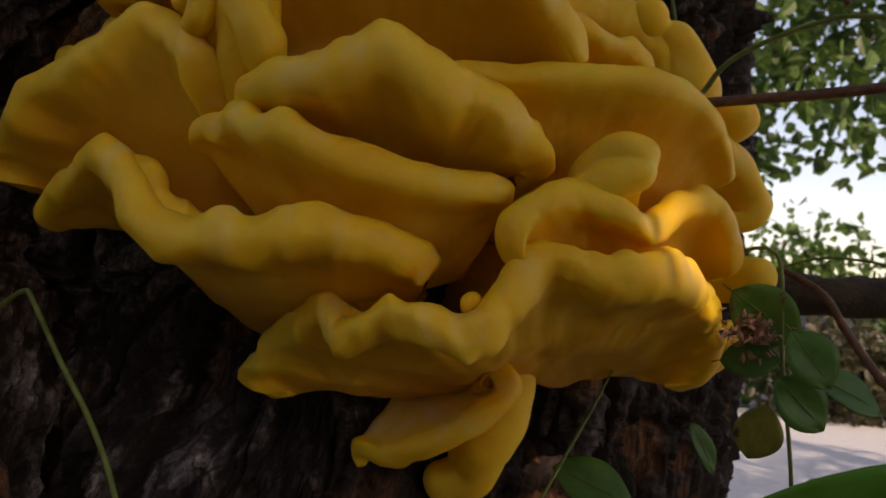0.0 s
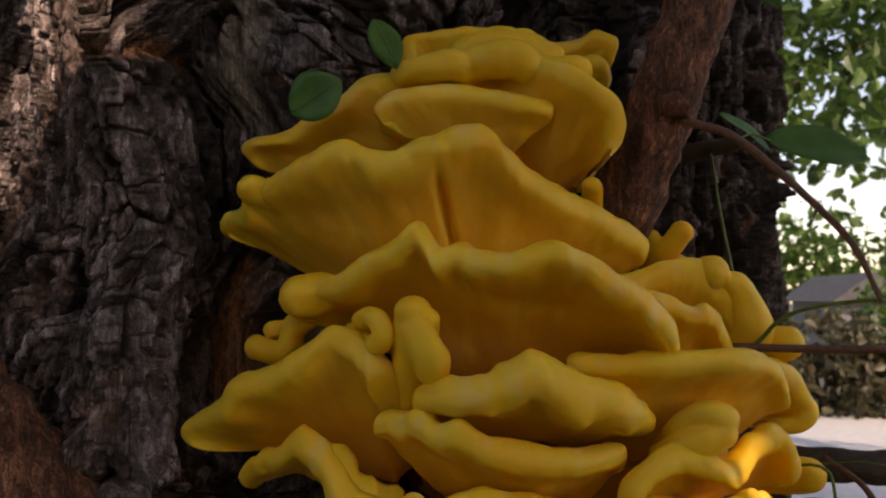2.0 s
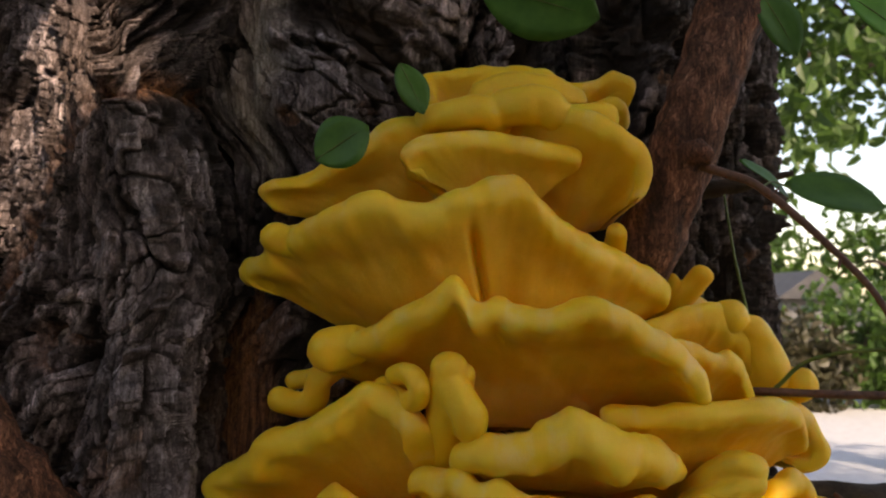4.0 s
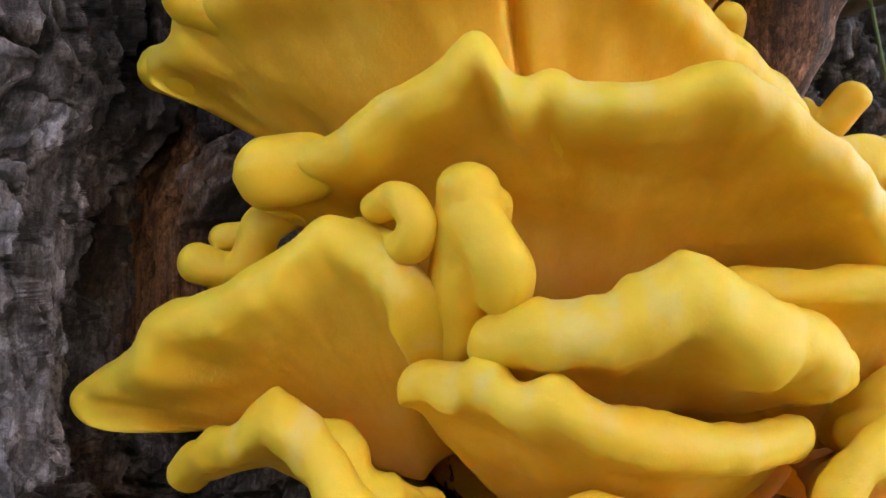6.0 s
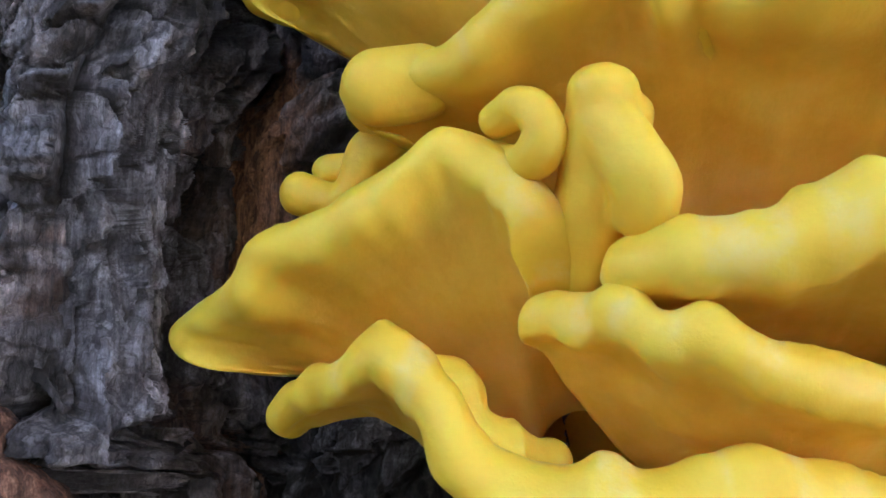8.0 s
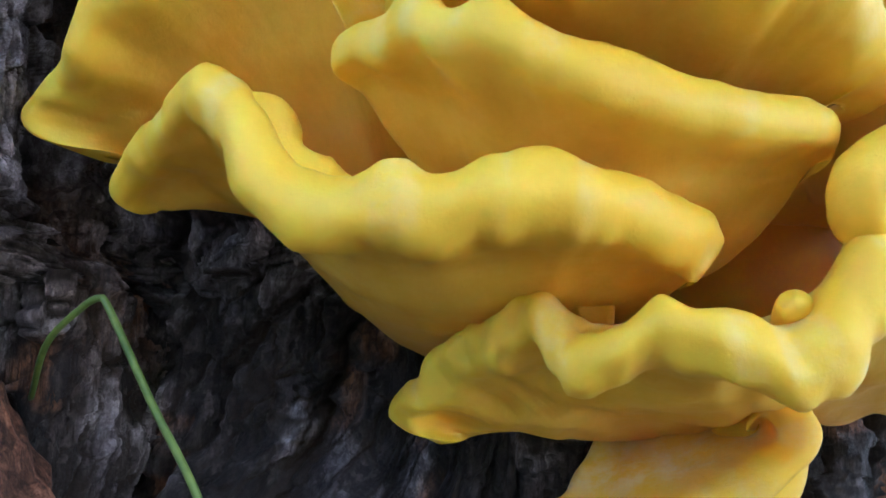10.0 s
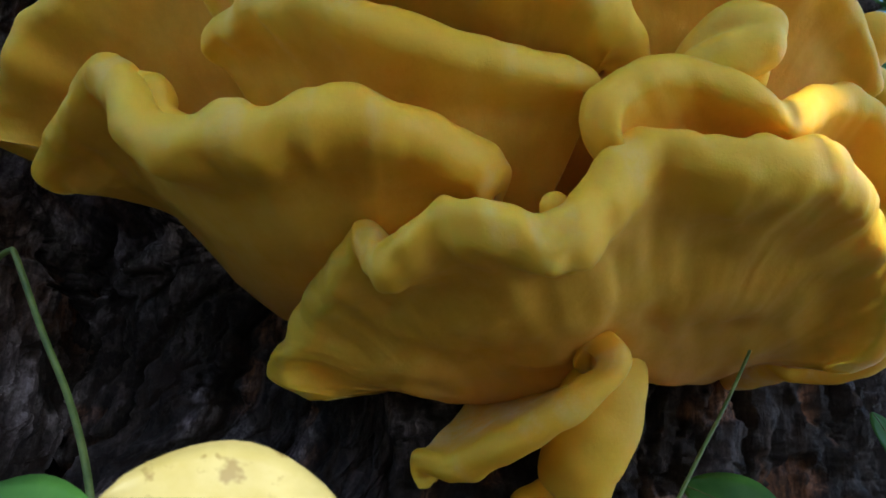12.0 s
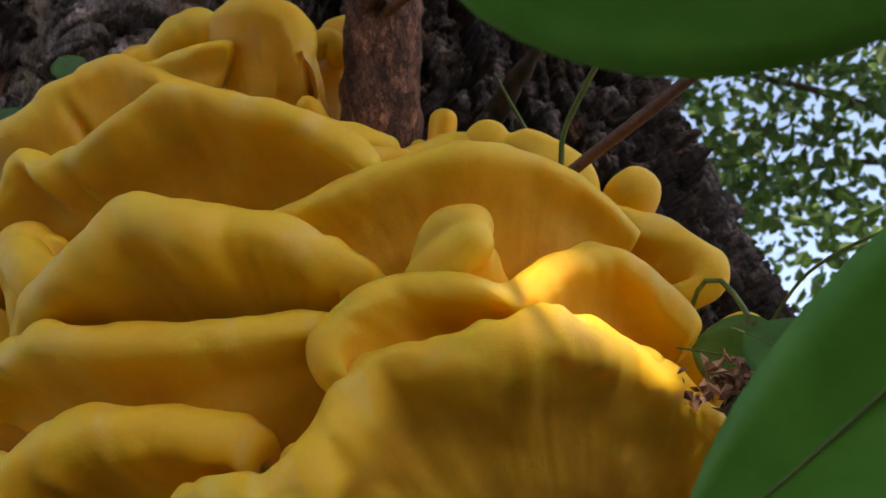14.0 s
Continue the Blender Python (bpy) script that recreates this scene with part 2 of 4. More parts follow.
def bracket(name, rim, root, parent, lip=0.008, thick=(0.012, 0.013), bow=0.0, dip=0.28, wave=0.0016, seed=1, ruffle=0.0, label="", creases=(), pleat=0.00025):
    """One fleshy shelf: a rolled lip along the rim curve, felt above and pores below, running back to the root line."""
    _, length = spline(rim, 8)
    lip = np.interp(np.linspace(0, 1, max(48, int(length / 0.0022))), np.linspace(0, 1, len(lip)), lip)[:, None] if isinstance(lip, tuple) else lip
    n = max(48, int(length / 0.0022))
    rim_line, _ = spline(rim, n)
    rim_line = blur(rim_line, 1)
    far_in = np.clip(np.minimum(np.arange(n), np.arange(n)[::-1]) / 22.0, 0, 1)[:, None]
    calm_line = rim_line + (blur(rim_line, 14) - rim_line) * far_in * far_in
    u = np.linspace(0, 1, n)[:, None]
    root_line, _ = spline(root, n)
    span = root_line - rim_line
    size = np.linalg.norm(span, axis=1, keepdims=True)
    a = unit(blur(unit(span), 14))
    tan = unit(blur(np.gradient(blur(rim_line, 6), axis=0), 5))
    nor = unit(np.cross(tan, a))
    nor = unit(blur(nor, 15))
    nor = unit(nor - a * (nor * a).sum(1, keepdims=True))
    fold = ruffle * (rumple(rim_line, 52, seed + 2) + 0.45 * rumple(rim_line, 130, seed + 3))[:, None]
    valley = np.clip(-2.2 * (rumple(rim_line, 52, seed + 2) + 0.45 * rumple(rim_line, 130, seed + 3)) - 0.32, 0, 0.38)
    end = np.minimum(1, np.minimum(np.arange(n), np.arange(n)[::-1]) / 7.0)
    end = np.sqrt(1 - (1 - end) ** 2) * 0.96 + 0.04
    r = lip * ((1 + 0.16 * rumple(rim_line, 55, seed) + 0.14 * rumple(rim_line, 120, seed + 7)) * end)[:, None]
    r = r * np.clip(size / (3.3 * lip), 0.35, 1)
    r_calm = blur(r, 24)
    size = np.linalg.norm(root_line - calm_line, axis=1, keepdims=True)
    size = np.maximum(blur(size, 12), 2.5 * r_calm)
    steps = np.r_[(1 - np.cos(np.linspace(0, np.pi / 2, 8))) * 1.0, np.linspace(1.25, 4, 7)[0:]]
    rows, pore, felt, flesh, along = [], [], [], [], []

    def offset(d, s, side):
        k = np.clip(d / r, 0, 1)
        circ = np.sqrt(np.maximum(0, 1 - (1 - k) ** 2))
        inner = thick[0] if side > 0 else thick[1]
        g = s * s * (3 - 2 * s)
        hollow = 1 - dip * np.exp(-((d / r_calm - 3.2) / 1.5) ** 2) * (1 if side < 0 else 0.5)
        even = np.clip(d / r_calm - 0.8, 0, 1.6) / 1.6
        body = r * (1 - even) + r_calm * even
        return body * circ * hollow * (1 - g) + inner * g * end[:, None]

    near = [(k, None) for k in steps]
    far = [(None, s) for s in np.linspace(0.12, 1, 14)]

    def row(kind, side):
        k, s = kind
        d0 = 4 * r_calm
        d = k * (r * (1 - k / 4) + r_calm * k / 4) if s is None else d0 + (np.maximum(size, d0 * 1.05) - d0) * s
        sn = np.clip(d / size, 0, 1)
        bend = bow * size * 4 * sn * (1 - sn)
        crimp = fold * np.exp(-(d / (1.9 * r)) ** 2)
        calm = np.clip((d / r_calm - 0.8) / 3.2, 0, 1)
        calm = calm * calm * (3 - 2 * calm)
        line = (rim_line + a * d) * (1 - calm) + (calm_line + (root_line - calm_line) * sn) * calm
        slit = sum(depth * np.exp(-((rim_line[:, :1] - x0) / width) ** 2) for x0, depth, width in creases) * calm * (1 - sn ** 2) if side < 0 else 0
        if side < 0:
            ray = rumple(np.c_[u[:, 0] * length * 75, d[:, 0] * 22, u[:, 0] * 0 + seed], 1.0, seed) + 0.5 * rumple(np.c_[u[:, 0] * length * 190, d[:, 0] * 40, u[:, 0] * 0], 1.0, seed + 4)
            slit = slit + pleat * (np.abs(ray) * -2.2)[:, None] * np.exp(-((d / r_calm - 3.4) / 2.4) ** 2)
        p = line + a * 0.6 * np.abs(crimp) + nor * (side * offset(d, sn, side) + bend + crimp + slit)
        rows.append(p)
        w = np.clip((d / r - 1.0) / 1.2, 0, 1)[:, 0]
        pore.append(w if side < 0 else 0 * w)
        along.append(d[:, 0])
        flesh.append(np.clip((sn - 0.45) / 0.5, 0, 1)[:, 0])
        near_lip = np.exp(-((d / r - 0.5) / 0.9) ** 2)[:, 0] * (1.0 if side > 0 else np.exp(-d / (0.4 * r))[:, 0])
        felt.append(np.maximum(np.clip((d / r - 0.9) / 2.2, 0, 1)[:, 0] * (side > 0) * 0.8, valley * near_lip))

    for kind in reversed(near[1:] + far):
        row(kind, 1)
    for kind in near + far:
        row(kind, -1)
    # the flesh runs on into the trunk
    back = np.array((0, 0.05, 0.003))
    rows = [rows[0] + 2 * back, rows[0] + back] + rows + [rows[-1] + back, rows[-1] + 2 * back]
    pore = [pore[0]] * 2 + pore + [pore[-1]] * 2
    felt = [felt[0]] * 2 + felt + [felt[-1]] * 2
    along = [along[0]] * 2 + along + [along[-1]] * 2
    flesh = [flesh[0]] * 2 + flesh + [flesh[-1]] * 2
    grid = np.stack(rows, 0)
    m = grid.shape[0]
    flat = grid.reshape(-1, 3)
    normal = np.repeat(nor[None], m, 0).reshape(-1, 3)
    lump = rumple(flat, 32, seed) * 1.5 + rumple(flat, 80, seed + 5) * 0.8
    flat = flat + normal * (lump * wave)[:, None] - np.repeat(a[None], m, 0).reshape(-1, 3) * (rumple(flat, 70, seed + 9) * wave)[:, None]
    faces = [(j * n + i, (j + 1) * n + i, (j + 1) * n + i + 1, j * n + i + 1) for j in range(m - 1) for i in range(n - 1)]
    faces.append(tuple(j * n for j in range(m)))
    faces.append(tuple(j * n + n - 1 for j in reversed(range(m))))
    return link(name, flat, faces, FUNGUS, parent, label, attrs={"pore": np.concatenate(pore), "felt": np.concatenate(felt), "flesh": np.concatenate(flesh), "along": np.concatenate(along), "across": np.tile(u[:, 0] * length, m)})


def tube(name, pts, radii, mat, parent=None, sides=14, rough=0.0, scale=40, label="", step=0.006, round_ends=False, seed=3, flesh=0.0):
    if round_ends:
        a, b, c, d = (np.array(p, float) for p in (pts[0], pts[1], pts[-2], pts[-1]))
        pts = [a + (a - b) / np.linalg.norm(a - b) * radii[0] * 0.9, *pts[1:-1], d + (d - c) / np.linalg.norm(d - c) * radii[-1] * 0.9]
    _, length = spline(pts, 8)
    n = max(10, int(length / step))
    line, _ = spline(pts, n)
    rad = np.interp(np.linspace(0, 1, n), np.linspace(0, 1, len(radii)), radii)
    if round_ends:
        s = np.linspace(0, length, n)
        for dist, r0 in ((s, radii[0]), (length - s, radii[-1])):
            k = np.clip(dist / r0, 0, 1)
            rad = rad * np.sqrt(np.maximum(0.0025, 1 - (1 - k) ** 2))
    tan = unit(np.gradient(line, axis=0))
    ref = np.array((0.13, 0.97, 0.2)) if abs(tan[:, 1]).mean() < 0.8 else np.array((0, 0, 1.0))
    e1 = unit(np.cross(tan, ref))
    e2 = np.cross(tan, e1)
    ang = np.linspace(0, 2 * np.pi, sides, endpoint=False)
    ring = (line[:, None] + rad[:, None, None] * (np.cos(ang)[None, :, None] * e1[:, None] + np.sin(ang)[None, :, None] * e2[:, None]))
    flat = ring.reshape(-1, 3)
    if rough:
        flat = flat + unit(flat - np.repeat(line, sides, 0)) * (rumple(flat, scale, seed) * rough)[:, None]
    faces = [(i * sides + j, i * sides + (j + 1) % sides, (i + 1) * sides + (j + 1) % sides, (i + 1) * sides + j) for i in range(n - 1) for j in range(sides)]
    faces.append(tuple(range(sides))[::-1])
    faces.append(tuple((n - 1) * sides + j for j in range(sides)))
    return link(name, flat, faces, mat, parent, label, attrs={"flesh": np.full(len(flat), flesh)} if flesh else {"plate": 0.5 + 0.45 * rumple(flat * np.array((1, 1, 0.3)), 90, seed)} if mat == LIMB else None)


def fused(name, tubes, parent, voxel=0.0012, label=""):
    """Several tubes grown together into one smooth lump."""
    verts, faces = [], []
    for ob in tubes:
        k = len(verts)
        verts += [v.co.copy() for v in ob.data.vertices]
        faces += [tuple(i + k for i in p.vertices) for p in ob.data.polygons]
        me = ob.data
        bpy.data.objects.remove(ob)
        bpy.data.meshes.remove(me)
    ob = link(name, verts, faces, FUNGUS, parent, label)
    rm = ob.modifiers.new("fuse", "REMESH")
    rm.mode, rm.voxel_size, rm.use_smooth_shade = "VOXEL", voxel, True
    sm = ob.modifiers.new("soften", "SMOOTH")
    sm.factor, sm.iterations = 0.5, 12
    return ob


def leaf_blade(name, centre, along, up, length, width, mat, parent=None, fold=0.15, droop=0.1, tip=0.5, label=""):
    """An oval blade with a folded midrib and a thin edge."""
    along = Vector(along).normalized()
    up = Vector(up)
    up = (up - along * up.dot(along)).normalized()
    side = along.cross(up)
    n, verts, faces = 13, [], []
    for layer in (0, 1):
        for i in range(n):
            s = i / (n - 1)
            half = 0.5 * width * max(0.02, math.sin(math.pi * s ** (1.0 - 0.3 * tip)) ** 0.7)
            for j in range(-3, 4):
                q = j / 3
                h = fold * abs(q) * half - droop * length * (s - 0.3) ** 2 + 0.0006 * math.sin(9 * s + 4 * q) - layer * 0.0005
                verts.append(Vector(centre) + along * (s - 0.5) * length + side * q * half + up * h)
    for layer in (0, 1):
        for i in range(n - 1):
            for j in range(6):
                k = layer * n * 7 + i * 7 + j
                f = (k, k + 1, k + 8, k + 7)
                faces.append(f if layer == 0 else f[::-1])
    edge = [i * 7 for i in range(n)] + [(n - 1) * 7 + j for j in range(1, 7)] + [i * 7 + 6 for i in range(n - 2, -1, -1)] + [j for j in range(5, 0, -1)]
    for p, q in zip(edge, edge[1:] + edge[:1]):
        faces.append((p, q, q + n * 7, p + n * 7))
    return link(name, verts, faces, mat, parent, label)


def leaf_cloud(name, blobs, count, size, mat, seed, parent=None, label="", gaps=()):
    """Many small pointed leaves scattered through ellipsoids (x, y, z, rx, ry, rz)."""
    rng = np.random.default_rng(seed)
    verts, faces = [], []
    vol = np.array([b[3] * b[4] * b[5] for b in blobs]) ** 0.7
    for b, part in zip(blobs, vol / vol.sum()):
        k = int(count * part)
        v = rng.normal(size=(k, 3))
        v = v / np.linalg.norm(v, axis=1, keepdims=True) * (rng.random((k, 1)) ** 0.45)
        keep = [noise.noise(Vector(p) * 2.3 + Vector((seed, 0, 0))) > -0.12 for p in v]
        v = v[np.array(keep)]
        c = v * np.array(b[3:6]) + np.array(b[:3])
        for aim, radius in gaps:
            rel = c - np.array(aim)
            sd = np.array(SUN_DIR)
            off = np.linalg.norm(rel - (rel @ sd)[:, None] * sd, axis=1)
            c = c[off > radius]
        d = rng.normal(size=(len(c), 3)) + np.array((0, 0, -0.4))
        d /= np.linalg.norm(d, axis=1, keepdims=True)
        w = np.cross(d, rng.normal(size=(len(c), 3)))
        w /= np.linalg.norm(w, axis=1, keepdims=True)
        z = size * (0.6 + 0.8 * rng.random(len(c)))[:, None]
        o = np.cross(d, w) * z * 0.12
        for p, dd, ww, oo in zip(c, d * z, w * z * 0.3, o):
            k0 = len(verts)
            verts += [p - dd * 0.5, p - dd * 0.2 + ww + oo, p + dd * 0.2 + ww * 0.8 + oo, p + dd * 0.55, p + dd * 0.2 - ww * 0.8 + oo, p - dd * 0.2 - ww + oo]
            faces += [(k0, k0 + 1, k0 + 2, k0 + 3), (k0, k0 + 3, k0 + 4, k0 + 5)]
    return link(name, verts, faces, mat, parent, label, smooth=False)


def thing(name, place, label, category, group=""):
    ob = new(name)
    ob.empty_display_size = 0.05
    ob.location = place
    return tagged(ob, label, category, group)


def hang(parent):
    """Keep the children of a thing where they were built."""
    bpy.context.view_layer.update()
    inv = Matrix.Translation(parent.location).inverted()
    for ob in parent.children:
        ob.matrix_parent_inverse = inv


# ---- ground and distance ----
ground = link("ground", [(-400, -400, 0), (400, -400, 0), (400, 400, 0), (-400, 400, 0)], [(0, 1, 2, 3)], GROUND, smooth=False)
tagged(ground, "bare trodden earth under the tree", "ground", kind="structure")


def slab(name, x0, x1, y0, y1, z0, z1, mat, parent=None):
    v = [(x, y, z) for z in (z0, z1) for y in (y0, y1) for x in (x0, x1)]
    f = [(0, 2, 3, 1), (4, 5, 7, 6), (0, 1, 5, 4), (1, 3, 7, 5), (3, 2, 6, 7), (2, 0, 4, 6)]
    return link(name, v, f, mat, parent, smooth=False)


road = slab("road", 0.9, 60, 2.6, 11.5, 0.002, 0.02, ROAD)
tagged(road, "pale grey sunlit asphalt lane behind the tree", "road", kind="structure")


# ---- the tree ----
# openings in the crowns where sun comes through: aim and radius
GAPS = (((0.145, 0.422, 1.300), 0.053), ((0.170, 0.46, 1.256), 0.063), ((-0.37, 0.43, 1.58), 0.066), ((-0.34, 0.42, 1.68), 0.03), ((-0.031, 0.288, 1.146), 0.075), ((-0.01, 0.475, 1.615), 0.036))


def hash01(ix, iy, k):
    h = np.sin(ix * 127.1 + iy * 311.7 + k * 74.7) * 43758.5453
    return h - np.floor(h)


def value_noise(x, y, k=0):
    ix, iy = np.floor(x), np.floor(y)
    fx, fy = x - ix, y - iy
    fx, fy = fx * fx * (3 - 2 * fx), fy * fy * (3 - 2 * fy)
    top = hash01(ix, iy, k) * (1 - fx) + hash01(ix + 1, iy, k) * fx
    low = hash01(ix, iy + 1, k) * (1 - fx) + hash01(ix + 1, iy + 1, k) * fx
    return (top * (1 - fy) + low * fy) * 2 - 1


def fbm(x, y, octaves, k=0):
    out, amp = 0, 1.0
    for o in range(octaves):
        out = out + amp * value_noise(x * 2 ** o, y * 2 ** o, k + o)
        amp *= 0.55
    return out


def cells(x, y, k):
    """Distance to the border between cells, and for each cell a random number and a plane of random slant through its seed."""
    ix, iy = np.floor(x), np.floor(y)
    f1, f2, tone, tilt = np.full(x.shape, 9.0), np.full(x.shape, 9.0), np.zeros(x.shape), np.zeros(x.shape)
    for dx in (-1, 0, 1):
        for dy in (-1, 0, 1):
            cx, cy = ix + dx, iy + dy
            px, py = cx + hash01(cx, cy, k), cy + hash01(cx, cy, k + 1)
            d = np.hypot(px - x, py - y)
            near = d < f1
            f2 = np.where(near, f1, np.minimum(f2, d))
            tone = np.where(near, hash01(cx, cy, k + 2), tone)
            slant = (hash01(cx, cy, k + 3) - 0.5) * 1.6 * (x - px) + (hash01(cx, cy, k + 4) - 0.75) * 1.6 * (y - py)
            tilt = np.where(near, slant, tilt)
            f1 = np.where(near, d, f1)
    return f2 - f1, tone, tilt


AXIS = (-0.06, 0.82)


def step01(v, a, b):
    t = np.clip((v - a) / (b - a), 0, 1)
    return t * t * (3 - 2 * t)


def trunk_mesh(parent):
    spans = ((-72, -55, 40), (-55, -37, 150), (-37, -30, 130), (-30, -21, 420), (-21, 2, 260), (2, 98, 170))
    fine = np.radians(np.concatenate([np.linspace(p, q, k, endpoint=False) for p, q, k in spans]))
    back = np.radians(np.linspace(98, 288, 40)[1:-1])
    th = np.r_[fine, back]
    z = np.r_[np.linspace(-0.05, 1.0, 20, endpoint=False), np.linspace(1.0, 1.12, 60, endpoint=False), np.linspace(1.12, 1.72, 600, endpoint=False), np.linspace(1.72, 1.9, 80, endpoint=False), np.linspace(1.9, 5.0, 50)]
    T, Z = np.meshgrid(th, z)
    deg = np.degrees(T)
    deg = np.where(deg > 180, deg - 360, deg)
    ka = [-180, -120, -90, -72, -60, -50, -42, -34, -28, -26.2, -25.2, -24.3, -23.5, -22, -19, -15, -10, -3, 10, 25, 40, 52, 65, 78, 95, 130, 180]
    kr = [0.45, 0.58, 0.66, 0.68, 0.62, 0.54, 0.505, 0.507, 0.507, 0.503, 0.488, 0.448, 0.410, 0.400, 0.398, 0.388, 0.37, 0.355, 0.315, 0.29, 0.278, 0.278, 0.298, 0.318, 0.325, 0.35, 0.40]
    # the brink of the outer bark swings aside higher up
    brink = 9.0 * step01(Z, 1.45, 1.70) + 1.0 * value_noise(Z * 16, Z * 0, 2)
    near_brink = step01(deg, -66, -36) * (1 - step01(deg, -22, 22))
    bed = deg + brink * near_brink
    r = np.interp(bed, ka, kr)
    # below the brink the wood runs back under the outer bark
    slide = -0.72 * np.clip(0.500 - r, 0, 0.11) * step01(deg, -34, -27) * (1 - step01(deg, -21, -7))
    # the ridge beside the fungus ends above a hollow
    ridge = np.exp(-((deg + 30) / 9.0) ** 2)
    hang_z = 1.246 + 0.03 * value_noise(T * 9, Z * 0, 3) + 0.016 * fbm(T * 45, Z * 30, 3, 7)
    r = r - 0.072 * ridge * (1 - step01(Z, hang_z - 0.02, hang_z + 0.014))
    # hollows behind the upper shelves, behind the top and under the lower left shelf
    r = r - 0.035 * np.exp(-((deg + 19) / 7.0) ** 2) * step01(Z, 1.40, 1.46) * (1 - step01(Z, 1.55, 1.60))
    r = r - 0.085 * step01(deg, -15, -7) * (1 - step01(deg, 18, 34)) * step01(Z, 1.50, 1.57)
    r = r - 0.060 * np.exp(-((deg + 9) / 10.0) ** 2) * (1 - step01(Z, 1.27, 1.30)) * step01(Z, 1.10, 1.18)
    r = r - 0.016 * step01(deg, -5, 2) * (1 - step01(deg, 30, 40)) * step01(Z, 1.12, 1.16) * (1 - step01(Z, 1.24, 1.28))
    # a dark gap under the brink
    gap = np.exp(-((bed + 23.2) / 0.7) ** 2) * step01(Z, 1.25, 1.29) * (1 - step01(Z, 1.46, 1.52))
    r = r - 0.008 * gap
    # roots flare, stem tapers
    r = r * (1 + 0.35 * np.exp(-np.maximum(Z, 0) / 0.22)) * (1 - 0.03 * np.maximum(Z - 1.9, 0))
    # distance along the face of the bark
    dense = np.linspace(-180, 180, 3601)
    level = np.interp(dense, ka, kr)
    way = np.r_[0, np.cumsum(np.hypot(np.diff(level), level[1:] * np.radians(0.1)))]
    S = np.interp(bed, dense, way - way[1800])
    lean = 0.12 + np.clip((-deg - 30) / 8, 0, 1) * 0.62
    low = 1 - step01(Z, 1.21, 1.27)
    U = S - lean * (Z - 1.4) + 0.006 * fbm(S * 16, Z * 7, 3, 11) + 0.0016 * fbm(S * 150, Z * 90, 3, 13)
    V = Z + 0.010 * fbm(S * 16, Z * 10, 3, 17) + 0.003 * fbm(S * 140, Z * 80, 3, 19)
    # long ridges with sharp clefts between them, each split again into narrower ones
    folds = [np.minimum(1, np.abs(fbm(U / wide, V / tall, 2, k)) / cut) for wide, tall, cut, k in ((0.036, 0.22, 0.24, 5), (0.018, 0.09, 0.21, 9), (0.0080, 0.036, 0.24, 15))]
    high = 0.55 * folds[0] + 0.45 * folds[0] * folds[1]
    # weathered layers break off in steps
    tread = high * 3 + 0.55 * fbm(U * 60, V * 10, 4, 27)
    layer = np.floor(tread) + step01(tread - np.floor(tread), 0.0, 0.12)
    high = 0.45 * high + 0.55 * layer / 3
    _, tone1, tilt1 = cells(U / 0.024, V / 0.085, 5)
    edge2, tone2, tilt2 = cells(U / 0.0115 + 0.6 * tone1, V / 0.034 + tone1, 9)
    cross = (1 - step01(edge2, 0.015, 0.11)) * step01(folds[0], 0.2, 0.6) * step01(tone1, 0.15, 0.3)
    fib = fbm(U * 400, V * 15, 4, 41)
    lump = fbm(S * 18, Z * 11, 3, 51)
    chip = fbm(U * 190, V * 120, 4, 61)
    ragged = fbm(S * 46, Z * 30, 3, 83)
    # inner bark laid bare under the brink, a torn strip along the leaning ridge, scraps elsewhere
    inner = np.exp(-((bed + 19.6 + 0.9 * ragged) / 3.4) ** 4) * step01(Z + 0.02 * ragged, 1.27, 1.30) * (1 - step01(Z + 0.02 * ragged, 1.43, 1.455))
    strip = np.exp(-((deg + 33 - 100 * (Z - 1.566) + 0.8 * ragged) / 1.3) ** 2) * step01(Z, 1.39, 1.43) * (1 - step01(Z, 1.60, 1.64))
    scraps = np.exp(-((deg + 29) / 1.6) ** 2 - ((Z - 1.332) / 0.018) ** 2) + np.exp(-((deg + 23.5) / 1.5) ** 2 - ((Z - 1.232) / 0.03) ** 2) + np.exp(-((deg + 11) / 1.0) ** 2 - ((Z - 1.225) / 0.014) ** 2)
    inner = np.clip(1.0 * inner + 1.0 * strip * step01(ragged, -0.9, -0.2) + 0.7 * scraps * step01(ragged, -0.3, 0.5) + 0.5 * step01(fbm(S * 30, Z * 20, 3, 91), 0.85 - 0.3 * low, 1.1 - 0.25 * low), 0, 1)
    bare = np.clip(1.2 * np.exp(-((deg + 19.8 + 1.0 * ragged) / 2.0) ** 2) * step01(Z + 0.015 * ragged, 1.54, 1.565), 0, 1)
    keep = (1 - 0.75 * np.clip(inner + bare, 0, 1)) * (1 - 0.4 * low)
    # each plate lies at its own height and slant
    d = keep * (0.036 * (high - 0.7) + 0.006 * (tone1 - 0.5) + 0.010 * tilt1 - 0.0048 * cross + 0.0025 * (tone2 - 0.5) + 0.0045 * tilt2 + 0.0016 * folds[2])
    d = d + 0.0017 * fib + 0.003 * lump + 0.0012 * chip + 0.007 * low * ragged - 0.006 * inner + inner * 0.003 * fbm(U * 150, V * 25, 3, 97)
    T = T + slide / 0.42
    X, Y = AXIS[0] + r * np.sin(T), AXIS[1] - r * np.cos(T)
    tx, ty = np.gradient(X, axis=1), np.gradient(Y, axis=1)
    run = np.maximum(np.hypot(tx, ty), 1e-9)
    X, Y = X + d * ty / run, Y - d * tx / run
    m, n = X.shape
    verts = np.stack([X, Y, Z], -1).reshape(-1, 3)
